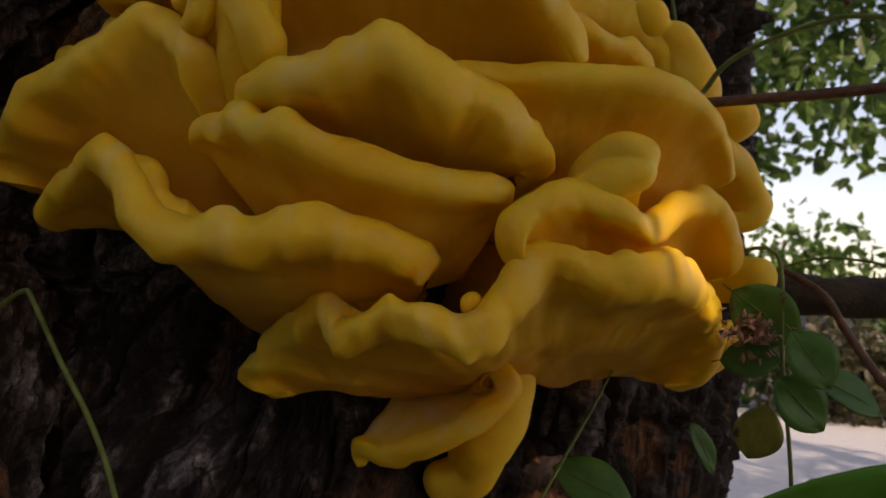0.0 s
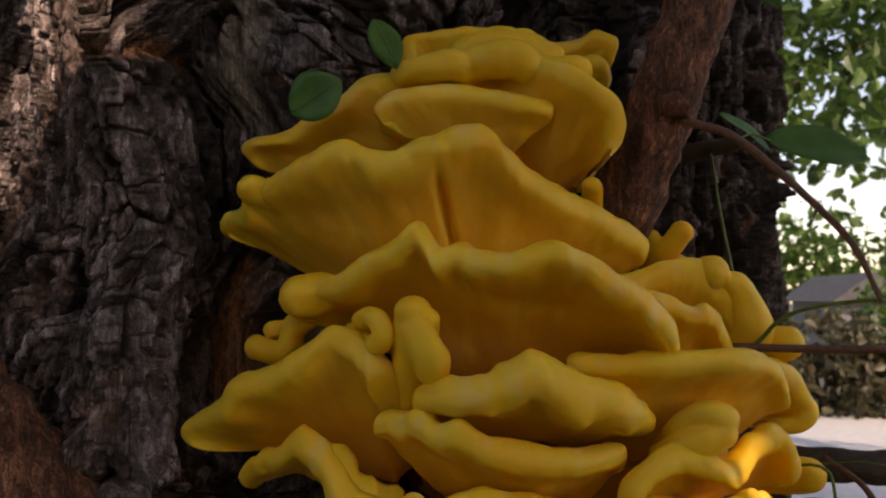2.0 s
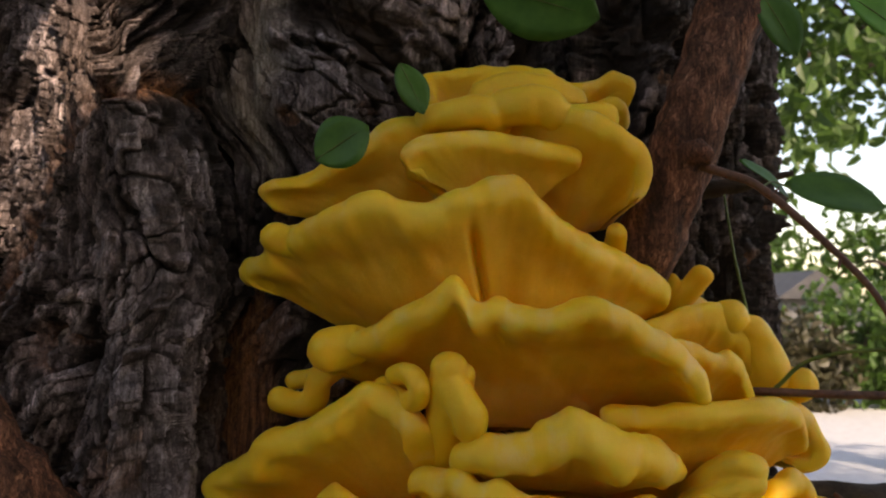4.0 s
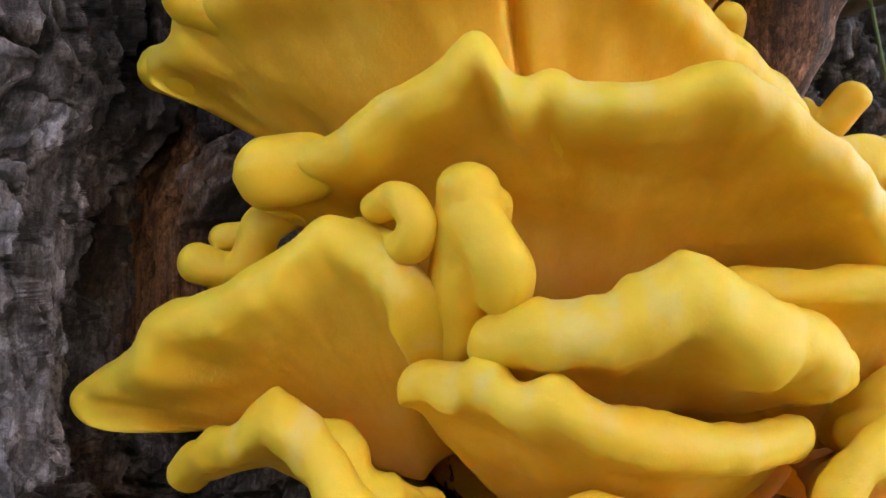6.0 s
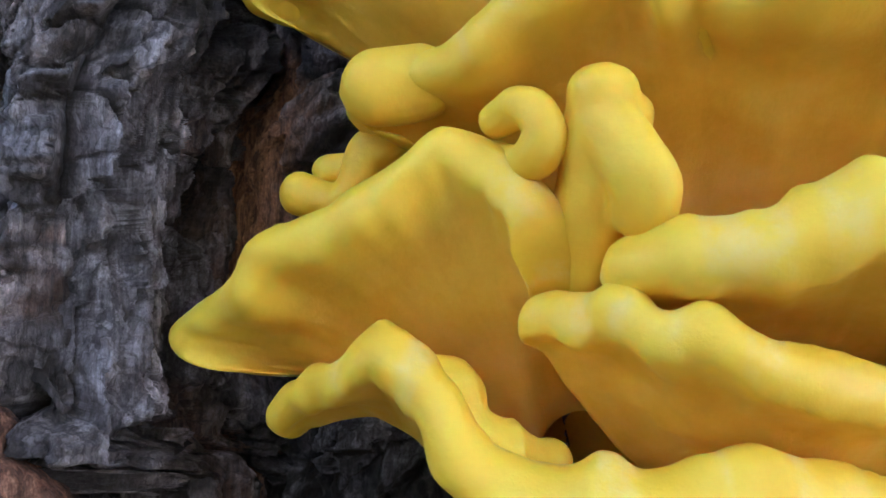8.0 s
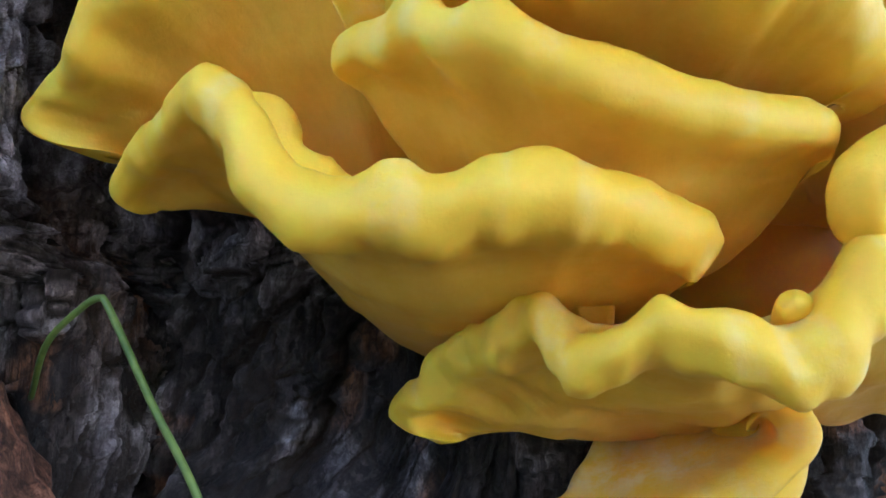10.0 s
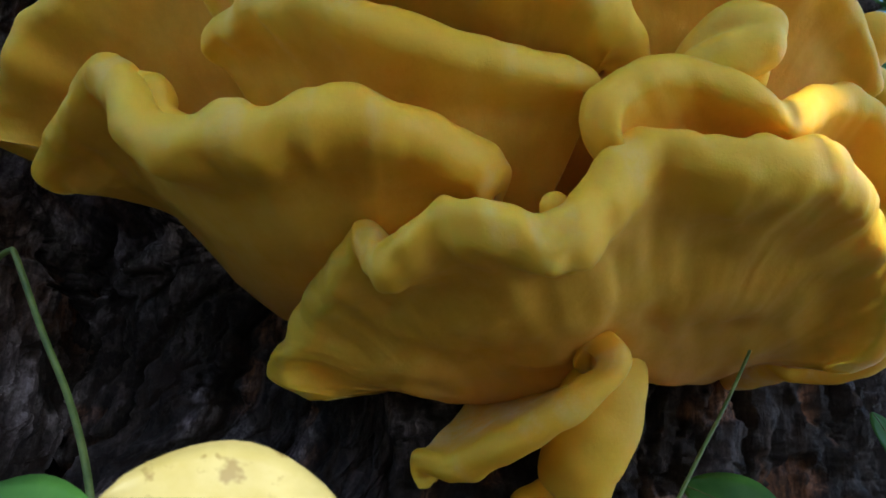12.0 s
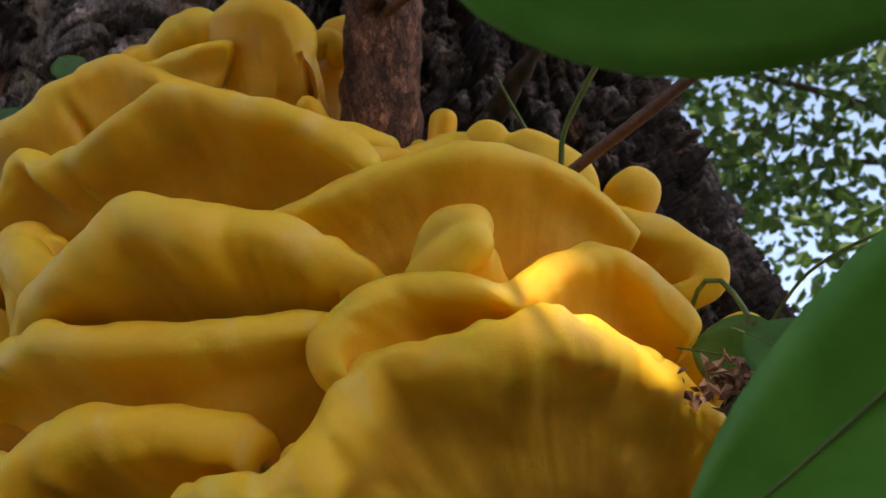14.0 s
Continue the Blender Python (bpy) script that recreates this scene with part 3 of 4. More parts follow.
    idx = np.arange(m * n).reshape(m, n)
    nxt = np.roll(idx, -1, 1)
    faces = np.stack([idx[:-1], nxt[:-1], nxt[1:], idx[1:]], -1).reshape(-1, 4).tolist()
    faces.append(idx[-1].tolist())
    # mask for painted occlusion and dirt in clefts, cracks and the gap
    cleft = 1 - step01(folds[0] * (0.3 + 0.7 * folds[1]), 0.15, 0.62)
    furrow_shade = np.clip(0.97 * cleft + 0.9 * cross + 0.75 * (1 - step01(folds[2], 0.05, 0.7)) + 0.45 * gap, 0, 1) * (1 - 0.85 * np.clip(inner + bare, 0, 1))
    # random tone, paler where raised; darker low down, past the brink and rightwards
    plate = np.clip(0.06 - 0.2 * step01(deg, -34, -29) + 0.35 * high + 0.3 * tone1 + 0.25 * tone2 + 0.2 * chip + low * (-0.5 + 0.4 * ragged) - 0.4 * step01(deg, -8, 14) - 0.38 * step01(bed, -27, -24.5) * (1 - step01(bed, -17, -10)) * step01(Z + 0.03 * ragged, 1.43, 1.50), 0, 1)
    return link("trunk", verts, faces, BARK, parent, "deeply furrowed grey-brown bark", attrs={"furrow_shade": furrow_shade.reshape(-1), "inner": inner.reshape(-1), "plate": plate.reshape(-1), "bare": bare.reshape(-1), "worn": np.clip(low + inner + bare, 0, 1).reshape(-1)})


tree = thing("tree", (-0.06, 0.82, 0), "old tree with deeply furrowed grey-brown bark and side shoots", "tree")
trunk_mesh(tree)
side = tube("branch", [(-0.01, 0.60, 1.30), (0.035, 0.535, 1.40), (0.069, 0.495, 1.485), (0.079, 0.488, 1.515), (0.096, 0.480, 1.568), (0.116, 0.480, 1.625), (0.140, 0.490, 1.69), (0.21, 0.54, 1.87), (0.42, 0.70, 2.3), (0.7, 0.9, 2.9)], [0.026, 0.026, 0.026, 0.0265, 0.027, 0.0265, 0.026, 0.025, 0.023, 0.018], LIMB, tree, 48, 0.0035, 70, "reddish-brown scaly side branch")
tube("knot", [(0.088, 0.475, 1.560), (0.100, 0.456, 1.556), (0.110, 0.453, 1.552)], [0.018, 0.012, 0.006], LIMB, side, 14, 0.003, 90)
tube("branch", [(-0.70, 0.23, 1.80), (-0.54, 0.28, 1.58), (-0.390, 0.328, 1.348), (-0.270, 0.377, 1.165), (-0.232, 0.39, 1.05), (-0.215, 0.40, 0.8), (-0.20, 0.41, 0.4)], [0.038, 0.04, 0.042, 0.042, 0.044, 0.046, 0.05], LIMB, tree, 64, 0.006, 75, "rough brown low shoot crossing the trunk")
tube("dead_branch", [(0.12, 0.66, 1.262), (0.25, 0.60, 1.268), (0.40, 0.58, 1.272), (0.62, 0.57, 1.28), (1.0, 0.62, 1.31)], [0.016, 0.0145, 0.0135, 0.012, 0.008], DARK, tree, 14, 0.003, 70, "dark dead branch stub")
tube("dead_branch", [(0.12, 0.60, 1.545), (0.165, 0.565, 1.548), (0.205, 0.545, 1.556)], [0.010, 0.007, 0.002], DARK, tree, 10, 0.002, 90, "short dark snag")
for tip in ((-0.4, 1.6, 4.4), (-1.5, -0.2, 3.7), (-1.9, 1.3, 3.5), (0.8, 0.7, 4.2)):
    tube("limb", [(-0.06, 0.82, 2.6), ((tip[0] - 0.06) / 2, (tip[1] + 0.82) / 2, 3.3), tip], [0.16, 0.09, 0.03], DARK, tree, 12, 0.01, 8, step=0.06)
leaf_cloud("crown", [(-0.4, 0.9, 4.2, 1.8, 1.6, 0.8), (0.9, 0.3, 4.0, 1.5, 1.4, 0.8), (-1.3, -0.4, 3.6, 1.5, 1.4, 0.8), (0.3, -1.0, 4.4, 1.5, 1.3, 0.8), (-1.8, 1.2, 3.4, 1.4, 1.3, 0.9)], 9000, 0.12, FAR_LEAF, 5, tree, "green leafy crown overhead", GAPS)
hang(tree)

# ---- the fungus ----
fungus = thing("bracket_fungus", (-0.03, 0.50, 1.15), "sulphur-yellow bracket fungus of many fleshy overlapping shelves on the trunk", "fungus")


def shelf(rim, root, **kw):
    return bracket("bracket", rim, root, fungus, **kw)


shelf([(-0.221, 0.450, 1.510), (-0.233, 0.443, 1.524), (-0.222, 0.440, 1.531), (-0.198, 0.437, 1.534), (-0.177, 0.434, 1.546), (-0.152, 0.432, 1.560), (-0.132, 0.432, 1.576), (-0.108, 0.435, 1.581), (-0.076, 0.442, 1.588), (-0.035, 0.441, 1.587), (-0.000, 0.425, 1.584), (0.022, 0.417, 1.576), (0.039, 0.416, 1.564), (0.054, 0.423, 1.553), (0.058, 0.430, 1.536), (0.052, 0.435, 1.519)], [(-0.10, 0.48, 1.49), (-0.02, 0.48, 1.485), (0.030, 0.49, 1.500)], lip=0.0105, seed=2)
shelf([(-0.098, 0.425, 1.538), (-0.117, 0.413, 1.539), (-0.119, 0.410, 1.549), (-0.105, 0.410, 1.559), (-0.070, 0.413, 1.563), (-0.035, 0.417, 1.560), (-0.004, 0.419, 1.554), (0.011, 0.426, 1.550), (0.001, 0.433, 1.541)], [(-0.08, 0.45, 1.515), (-0.03, 0.45, 1.515)], lip=0.0105, seed=3)
shelf([(-0.100, 0.485, 1.593), (-0.113, 0.490, 1.613), (-0.112, 0.495, 1.629), (-0.088, 0.495, 1.632), (-0.066, 0.500, 1.637), (-0.033, 0.505, 1.637), (-0.011, 0.505, 1.636), (0.007, 0.505, 1.625), (0.031, 0.510, 1.628), (0.046, 0.510, 1.636), (0.064, 0.510, 1.627), (0.061, 0.515, 1.610)], [(-0.06, 0.53, 1.545), (-0.02, 0.53, 1.54), (0.03, 0.54, 1.55)], lip=0.011, seed=4)
shelf([(-0.215, 0.432, 1.448), (-0.236, 0.424, 1.461), (-0.233, 0.420, 1.470), (-0.216, 0.410, 1.475), (-0.212, 0.404, 1.490), (-0.194, 0.395, 1.492), (-0.167, 0.378, 1.502), (-0.135, 0.366, 1.513), (-0.114, 0.364, 1.506), (-0.096, 0.366, 1.505), (-0.080, 0.366, 1.514), (-0.065, 0.370, 1.519), (-0.051, 0.375, 1.526), (-0.036, 0.378, 1.524), (-0.020, 0.385, 1.510), (0.000, 0.400, 1.495), (0.033, 0.430, 1.482), (0.066, 0.460, 1.469), (0.084, 0.475, 1.455), (0.079, 0.482, 1.442)], [(-0.12, 0.48, 1.40), (-0.06, 0.47, 1.385), (0.01, 0.51, 1.40)], lip=0.0120, bow=-0.03, ruffle=0.0018, seed=5, creases=((-0.072, 0.012, 0.0035), (-0.045, 0.004, 0.012)))
shelf([(-0.159, 0.402, 1.394), (-0.174, 0.390, 1.398), (-0.174, 0.386, 1.408), (-0.166, 0.383, 1.418), (-0.148, 0.378, 1.418), (-0.134, 0.372, 1.421), (-0.122, 0.366, 1.430), (-0.109, 0.362, 1.437), (-0.096, 0.357, 1.441), (-0.087, 0.354, 1.450), (-0.080, 0.353, 1.455), (-0.073, 0.354, 1.450), (-0.068, 0.355, 1.441), (-0.062, 0.356, 1.438), (-0.053, 0.358, 1.442), (-0.037, 0.355, 1.436), (-0.020, 0.352, 1.436), (-0.004, 0.352, 1.440), (0.011, 0.352, 1.443), (0.028, 0.358, 1.437), (0.042, 0.366, 1.428), (0.063, 0.376, 1.416), (0.078, 0.386, 1.403), (0.089, 0.396, 1.389), (0.094, 0.404, 1.377)], [(-0.12, 0.45, 1.37), (-0.03, 0.45, 1.36), (0.05, 0.47, 1.365)], lip=0.0118, bow=0.06, ruffle=0.002, seed=6)
shelf([(-0.221, 0.415, 1.296), (-0.238, 0.410, 1.299), (-0.251, 0.405, 1.305), (-0.254, 0.403, 1.313), (-0.244, 0.398, 1.321), (-0.228, 0.390, 1.329), (-0.221, 0.385, 1.332), (-0.214, 0.378, 1.340), (-0.204, 0.374, 1.351), (-0.189, 0.370, 1.355), (-0.176, 0.366, 1.361), (-0.162, 0.363, 1.369), (-0.150, 0.362, 1.377), (-0.139, 0.361, 1.386), (-0.130, 0.362, 1.387), (-0.122, 0.363, 1.383), (-0.113, 0.361, 1.377), (-0.106, 0.360, 1.370), (-0.102, 0.361, 1.362), (-0.100, 0.366, 1.353), (-0.098, 0.376, 1.341), (-0.094, 0.390, 1.328), (-0.088, 0.405, 1.315)], [(-0.15, 0.45, 1.295), (-0.128, 0.45, 1.287), (-0.105, 0.445, 1.283), (-0.072, 0.44, 1.286)], lip=(0.0115, 0.012, 0.0122, 0.0125, 0.0125, 0.0125, 0.012, 0.011, 0.009, 0.007), bow=0.03, ruffle=0.0013, seed=8)
shelf([(-0.081, 0.366, 1.342), (-0.077, 0.358, 1.346), (-0.064, 0.351, 1.351), (-0.050, 0.345, 1.354), (-0.036, 0.342, 1.356), (-0.022, 0.341, 1.361), (-0.011, 0.341, 1.367), (-0.002, 0.342, 1.370), (0.008, 0.343, 1.366), (0.018, 0.346, 1.359), (0.032, 0.352, 1.353), (0.047, 0.366, 1.350), (0.060, 0.376, 1.345), (0.069, 0.388, 1.336), (0.074, 0.402, 1.328), (0.072, 0.412, 1.322), (0.060, 0.416, 1.319)], [(-0.045, 0.43, 1.322), (0.0, 0.43, 1.322), (0.05, 0.45, 1.312)], lip=(0.0105, 0.012, 0.014, 0.0155, 0.0165, 0.0172, 0.0165, 0.015, 0.014, 0.0125, 0.011), thick=(0.018, 0.013), bow=0.0, dip=0.3, ruffle=0.003, seed=9)
shelf([(-0.104, 0.382, 1.326), (-0.107, 0.374, 1.330), (-0.100, 0.370, 1.334), (-0.088, 0.363, 1.333), (-0.080, 0.356, 1.336), (-0.073, 0.352, 1.337), (-0.067, 0.350, 1.331), (-0.062, 0.349, 1.329), (-0.056, 0.347, 1.331), (-0.049, 0.346, 1.331), (-0.040, 0.347, 1.326), (-0.026, 0.351, 1.320), (-0.009, 0.357, 1.316), (0.010, 0.366, 1.312), (0.035, 0.381, 1.311), (0.050, 0.392, 1.311), (0.061, 0.406, 1.308), (0.055, 0.412, 1.298)], [(-0.055, 0.44, 1.270), (-0.01, 0.44, 1.264), (0.03, 0.46, 1.270)], lip=0.0100, thick=(0.024, 0.013), bow=-0.02, dip=0.5, ruffle=0.002, seed=10)
shelf([(-0.203, 0.408, 1.274), (-0.209, 0.401, 1.279), (-0.198, 0.392, 1.287), (-0.180, 0.379, 1.298), (-0.166, 0.369, 1.309), (-0.153, 0.362, 1.314), (-0.140, 0.358, 1.309), (-0.130, 0.354, 1.296), (-0.120, 0.350, 1.283), (-0.106, 0.348, 1.275), (-0.090, 0.346, 1.273), (-0.076, 0.345, 1.279), (-0.062, 0.346, 1.274), (-0.047, 0.347, 1.280), (-0.032, 0.350, 1.282), (-0.016, 0.357, 1.280), (0.001, 0.369, 1.275), (0.016, 0.383, 1.270), (0.022, 0.394, 1.264), (0.017, 0.402, 1.258)], [(-0.187, 0.45, 1.288), (-0.165, 0.475, 1.282), (-0.142, 0.485, 1.262), (-0.104, 0.48, 1.235), (-0.060, 0.48, 1.228), (0.0, 0.49, 1.245)], lip=(0.0075, 0.0085, 0.010, 0.0115, 0.012, 0.013, 0.014, 0.0145, 0.0145, 0.014, 0.0125, 0.010), dip=0.5, ruffle=0.0035, seed=11)
shelf([(-0.080, 0.467, 1.180), (-0.098, 0.460, 1.186), (-0.103, 0.456, 1.194), (-0.090, 0.444, 1.206), (-0.078, 0.432, 1.216), (-0.068, 0.418, 1.227), (-0.054, 0.405, 1.232), (-0.044, 0.396, 1.241), (-0.036, 0.386, 1.244), (-0.028, 0.380, 1.238), (-0.021, 0.374, 1.230), (-0.010, 0.368, 1.236), (0.003, 0.364, 1.243), (0.014, 0.362, 1.239), (0.024, 0.362, 1.241), (0.036, 0.364, 1.237), (0.050, 0.369, 1.241), (0.061, 0.376, 1.252), (0.068, 0.383, 1.267), (0.077, 0.387, 1.277), (0.089, 0.389, 1.277), (0.103, 0.392, 1.272), (0.116, 0.394, 1.270), (0.129, 0.398, 1.272), (0.141, 0.404, 1.274), (0.153, 0.416, 1.276), (0.163, 0.430, 1.268), (0.174, 0.452, 1.258), (0.183, 0.472, 1.246), (0.188, 0.486, 1.230), (0.184, 0.497, 1.211), (0.168, 0.505, 1.200)], [(-0.05, 0.50, 1.188), (0.02, 0.51, 1.20), (0.10, 0.53, 1.210), (0.145, 0.54, 1.208)], lip=(0.009, 0.0095, 0.010, 0.010, 0.0105, 0.011, 0.012, 0.013, 0.0135, 0.0135, 0.013, 0.012, 0.011, 0.0105), dip=0.6, ruffle=0.0042, wave=0.0032, pleat=0.0004, seed=12)
shelf([(-0.039, 0.408, 1.250), (-0.038, 0.410, 1.261), (-0.026, 0.408, 1.264), (-0.009, 0.410, 1.263)], [(-0.03, 0.45, 1.23), (-0.01, 0.45, 1.23)], lip=0.006, seed=13)
shelf([(-0.028, 0.478, 1.140), (-0.031, 0.475, 1.150), (-0.010, 0.462, 1.149), (0.012, 0.452, 1.158), (0.032, 0.446, 1.170), (0.049, 0.446, 1.184), (0.062, 0.452, 1.199), (0.053, 0.459, 1.210), (0.043, 0.465, 1.200)], [(-0.01, 0.52, 1.180), (0.03, 0.53, 1.185), (0.07, 0.53, 1.195)], lip=0.0085, seed=14)
shelf([(0.064, 0.392, 1.267), (0.060, 0.383, 1.277), (0.060, 0.380, 1.288), (0.068, 0.385, 1.300), (0.081, 0.390, 1.308), (0.095, 0.397, 1.310), (0.111, 0.402, 1.306), (0.124, 0.408, 1.302), (0.132, 0.416, 1.297), (0.141, 0.423, 1.301), (0.153, 0.435, 1.312), (0.167, 0.450, 1.319), (0.180, 0.460, 1.316), (0.189, 0.468, 1.304), (0.195, 0.478, 1.291), (0.197, 0.490, 1.280), (0.186, 0.495, 1.274)], [(0.10, 0.50, 1.265), (0.15, 0.53, 1.262)], lip=0.0105, bow=0.0, dip=0.5, ruffle=0.002, seed=15)
shelf([(0.020, 0.398, 1.362), (0.022, 0.392, 1.370), (0.055, 0.394, 1.372), (0.092, 0.400, 1.375), (0.128, 0.412, 1.377), (0.147, 0.425, 1.376), (0.164, 0.445, 1.371), (0.179, 0.468, 1.360), (0.190, 0.490, 1.336)], [(0.06, 0.47, 1.30), (0.13, 0.50, 1.295)], lip=0.0105, bow=0.03, seed=16)
shelf([(0.181, 0.500, 1.367), (0.200, 0.510, 1.355), (0.214, 0.517, 1.339), (0.220, 0.519, 1.325), (0.214, 0.520, 1.314), (0.191, 0.520, 1.312)], [(0.15, 0.57, 1.33), (0.16, 0.58, 1.31)], lip=0.012, seed=18)
shelf([(0.052, 0.458, 1.420), (0.062, 0.456, 1.426), (0.082, 0.463, 1.433), (0.100, 0.470, 1.440), (0.114, 0.476, 1.441), (0.128, 0.482, 1.440), (0.140, 0.488, 1.434), (0.150, 0.492, 1.424), (0.158, 0.496, 1.408), (0.164, 0.500, 1.392)], [(0.07, 0.53, 1.40), (0.10, 0.54, 1.39), (0.13, 0.55, 1.38)], lip=(0.008, 0.0085, 0.0095, 0.013, 0.014, 0.013, 0.014), bow=-0.12, dip=0.2, seed=19)
shelf([(0.055, 0.410, 1.418), (0.078, 0.425, 1.416), (0.098, 0.438, 1.412), (0.112, 0.446, 1.407), (0.123, 0.451, 1.407), (0.134, 0.458, 1.398), (0.141, 0.466, 1.384), (0.148, 0.475, 1.366)], [(0.06, 0.47, 1.37), (0.09, 0.49, 1.36), (0.12, 0.51, 1.355)], lip=0.0092, ruffle=0.002, seed=20)
shelf([(0.196, 0.515, 1.246), (0.204, 0.527, 1.236), (0.203, 0.534, 1.225), (0.193, 0.540, 1.214), (0.174, 0.545, 1.209), (0.155, 0.548, 1.211), (0.141, 0.545, 1.219)], [(0.14, 0.60, 1.22), (0.12, 0.60, 1.21)], lip=0.012, seed=21)
for pts, radii in (
    ([(-0.06, 0.53, 1.275), (-0.06, 0.525, 1.33), (-0.05, 0.52, 1.42), (-0.04, 0.52, 1.56)], (0.05, 0.055, 0.055, 0.04)),
    ([(0.05, 0.56, 1.265), (0.05, 0.545, 1.31), (0.05, 0.54, 1.38), (0.06, 0.56, 1.44)], (0.05, 0.055, 0.05, 0.03)),
    ([(0.12, 0.58, 1.27), (0.12, 0.575, 1.33), (0.11, 0.58, 1.42)], (0.04, 0.045, 0.04)),
    ([(-0.09, 0.475, 1.325), (0.0, 0.47, 1.312), (0.09, 0.49, 1.305)], (0.022, 0.026, 0.024)),
):
    tube("core", pts, radii, FUNGUS, fungus, 28, 0.006, 30, "pale orange flesh between the shelves", step=0.006, round_ends=True, flesh=1.0)
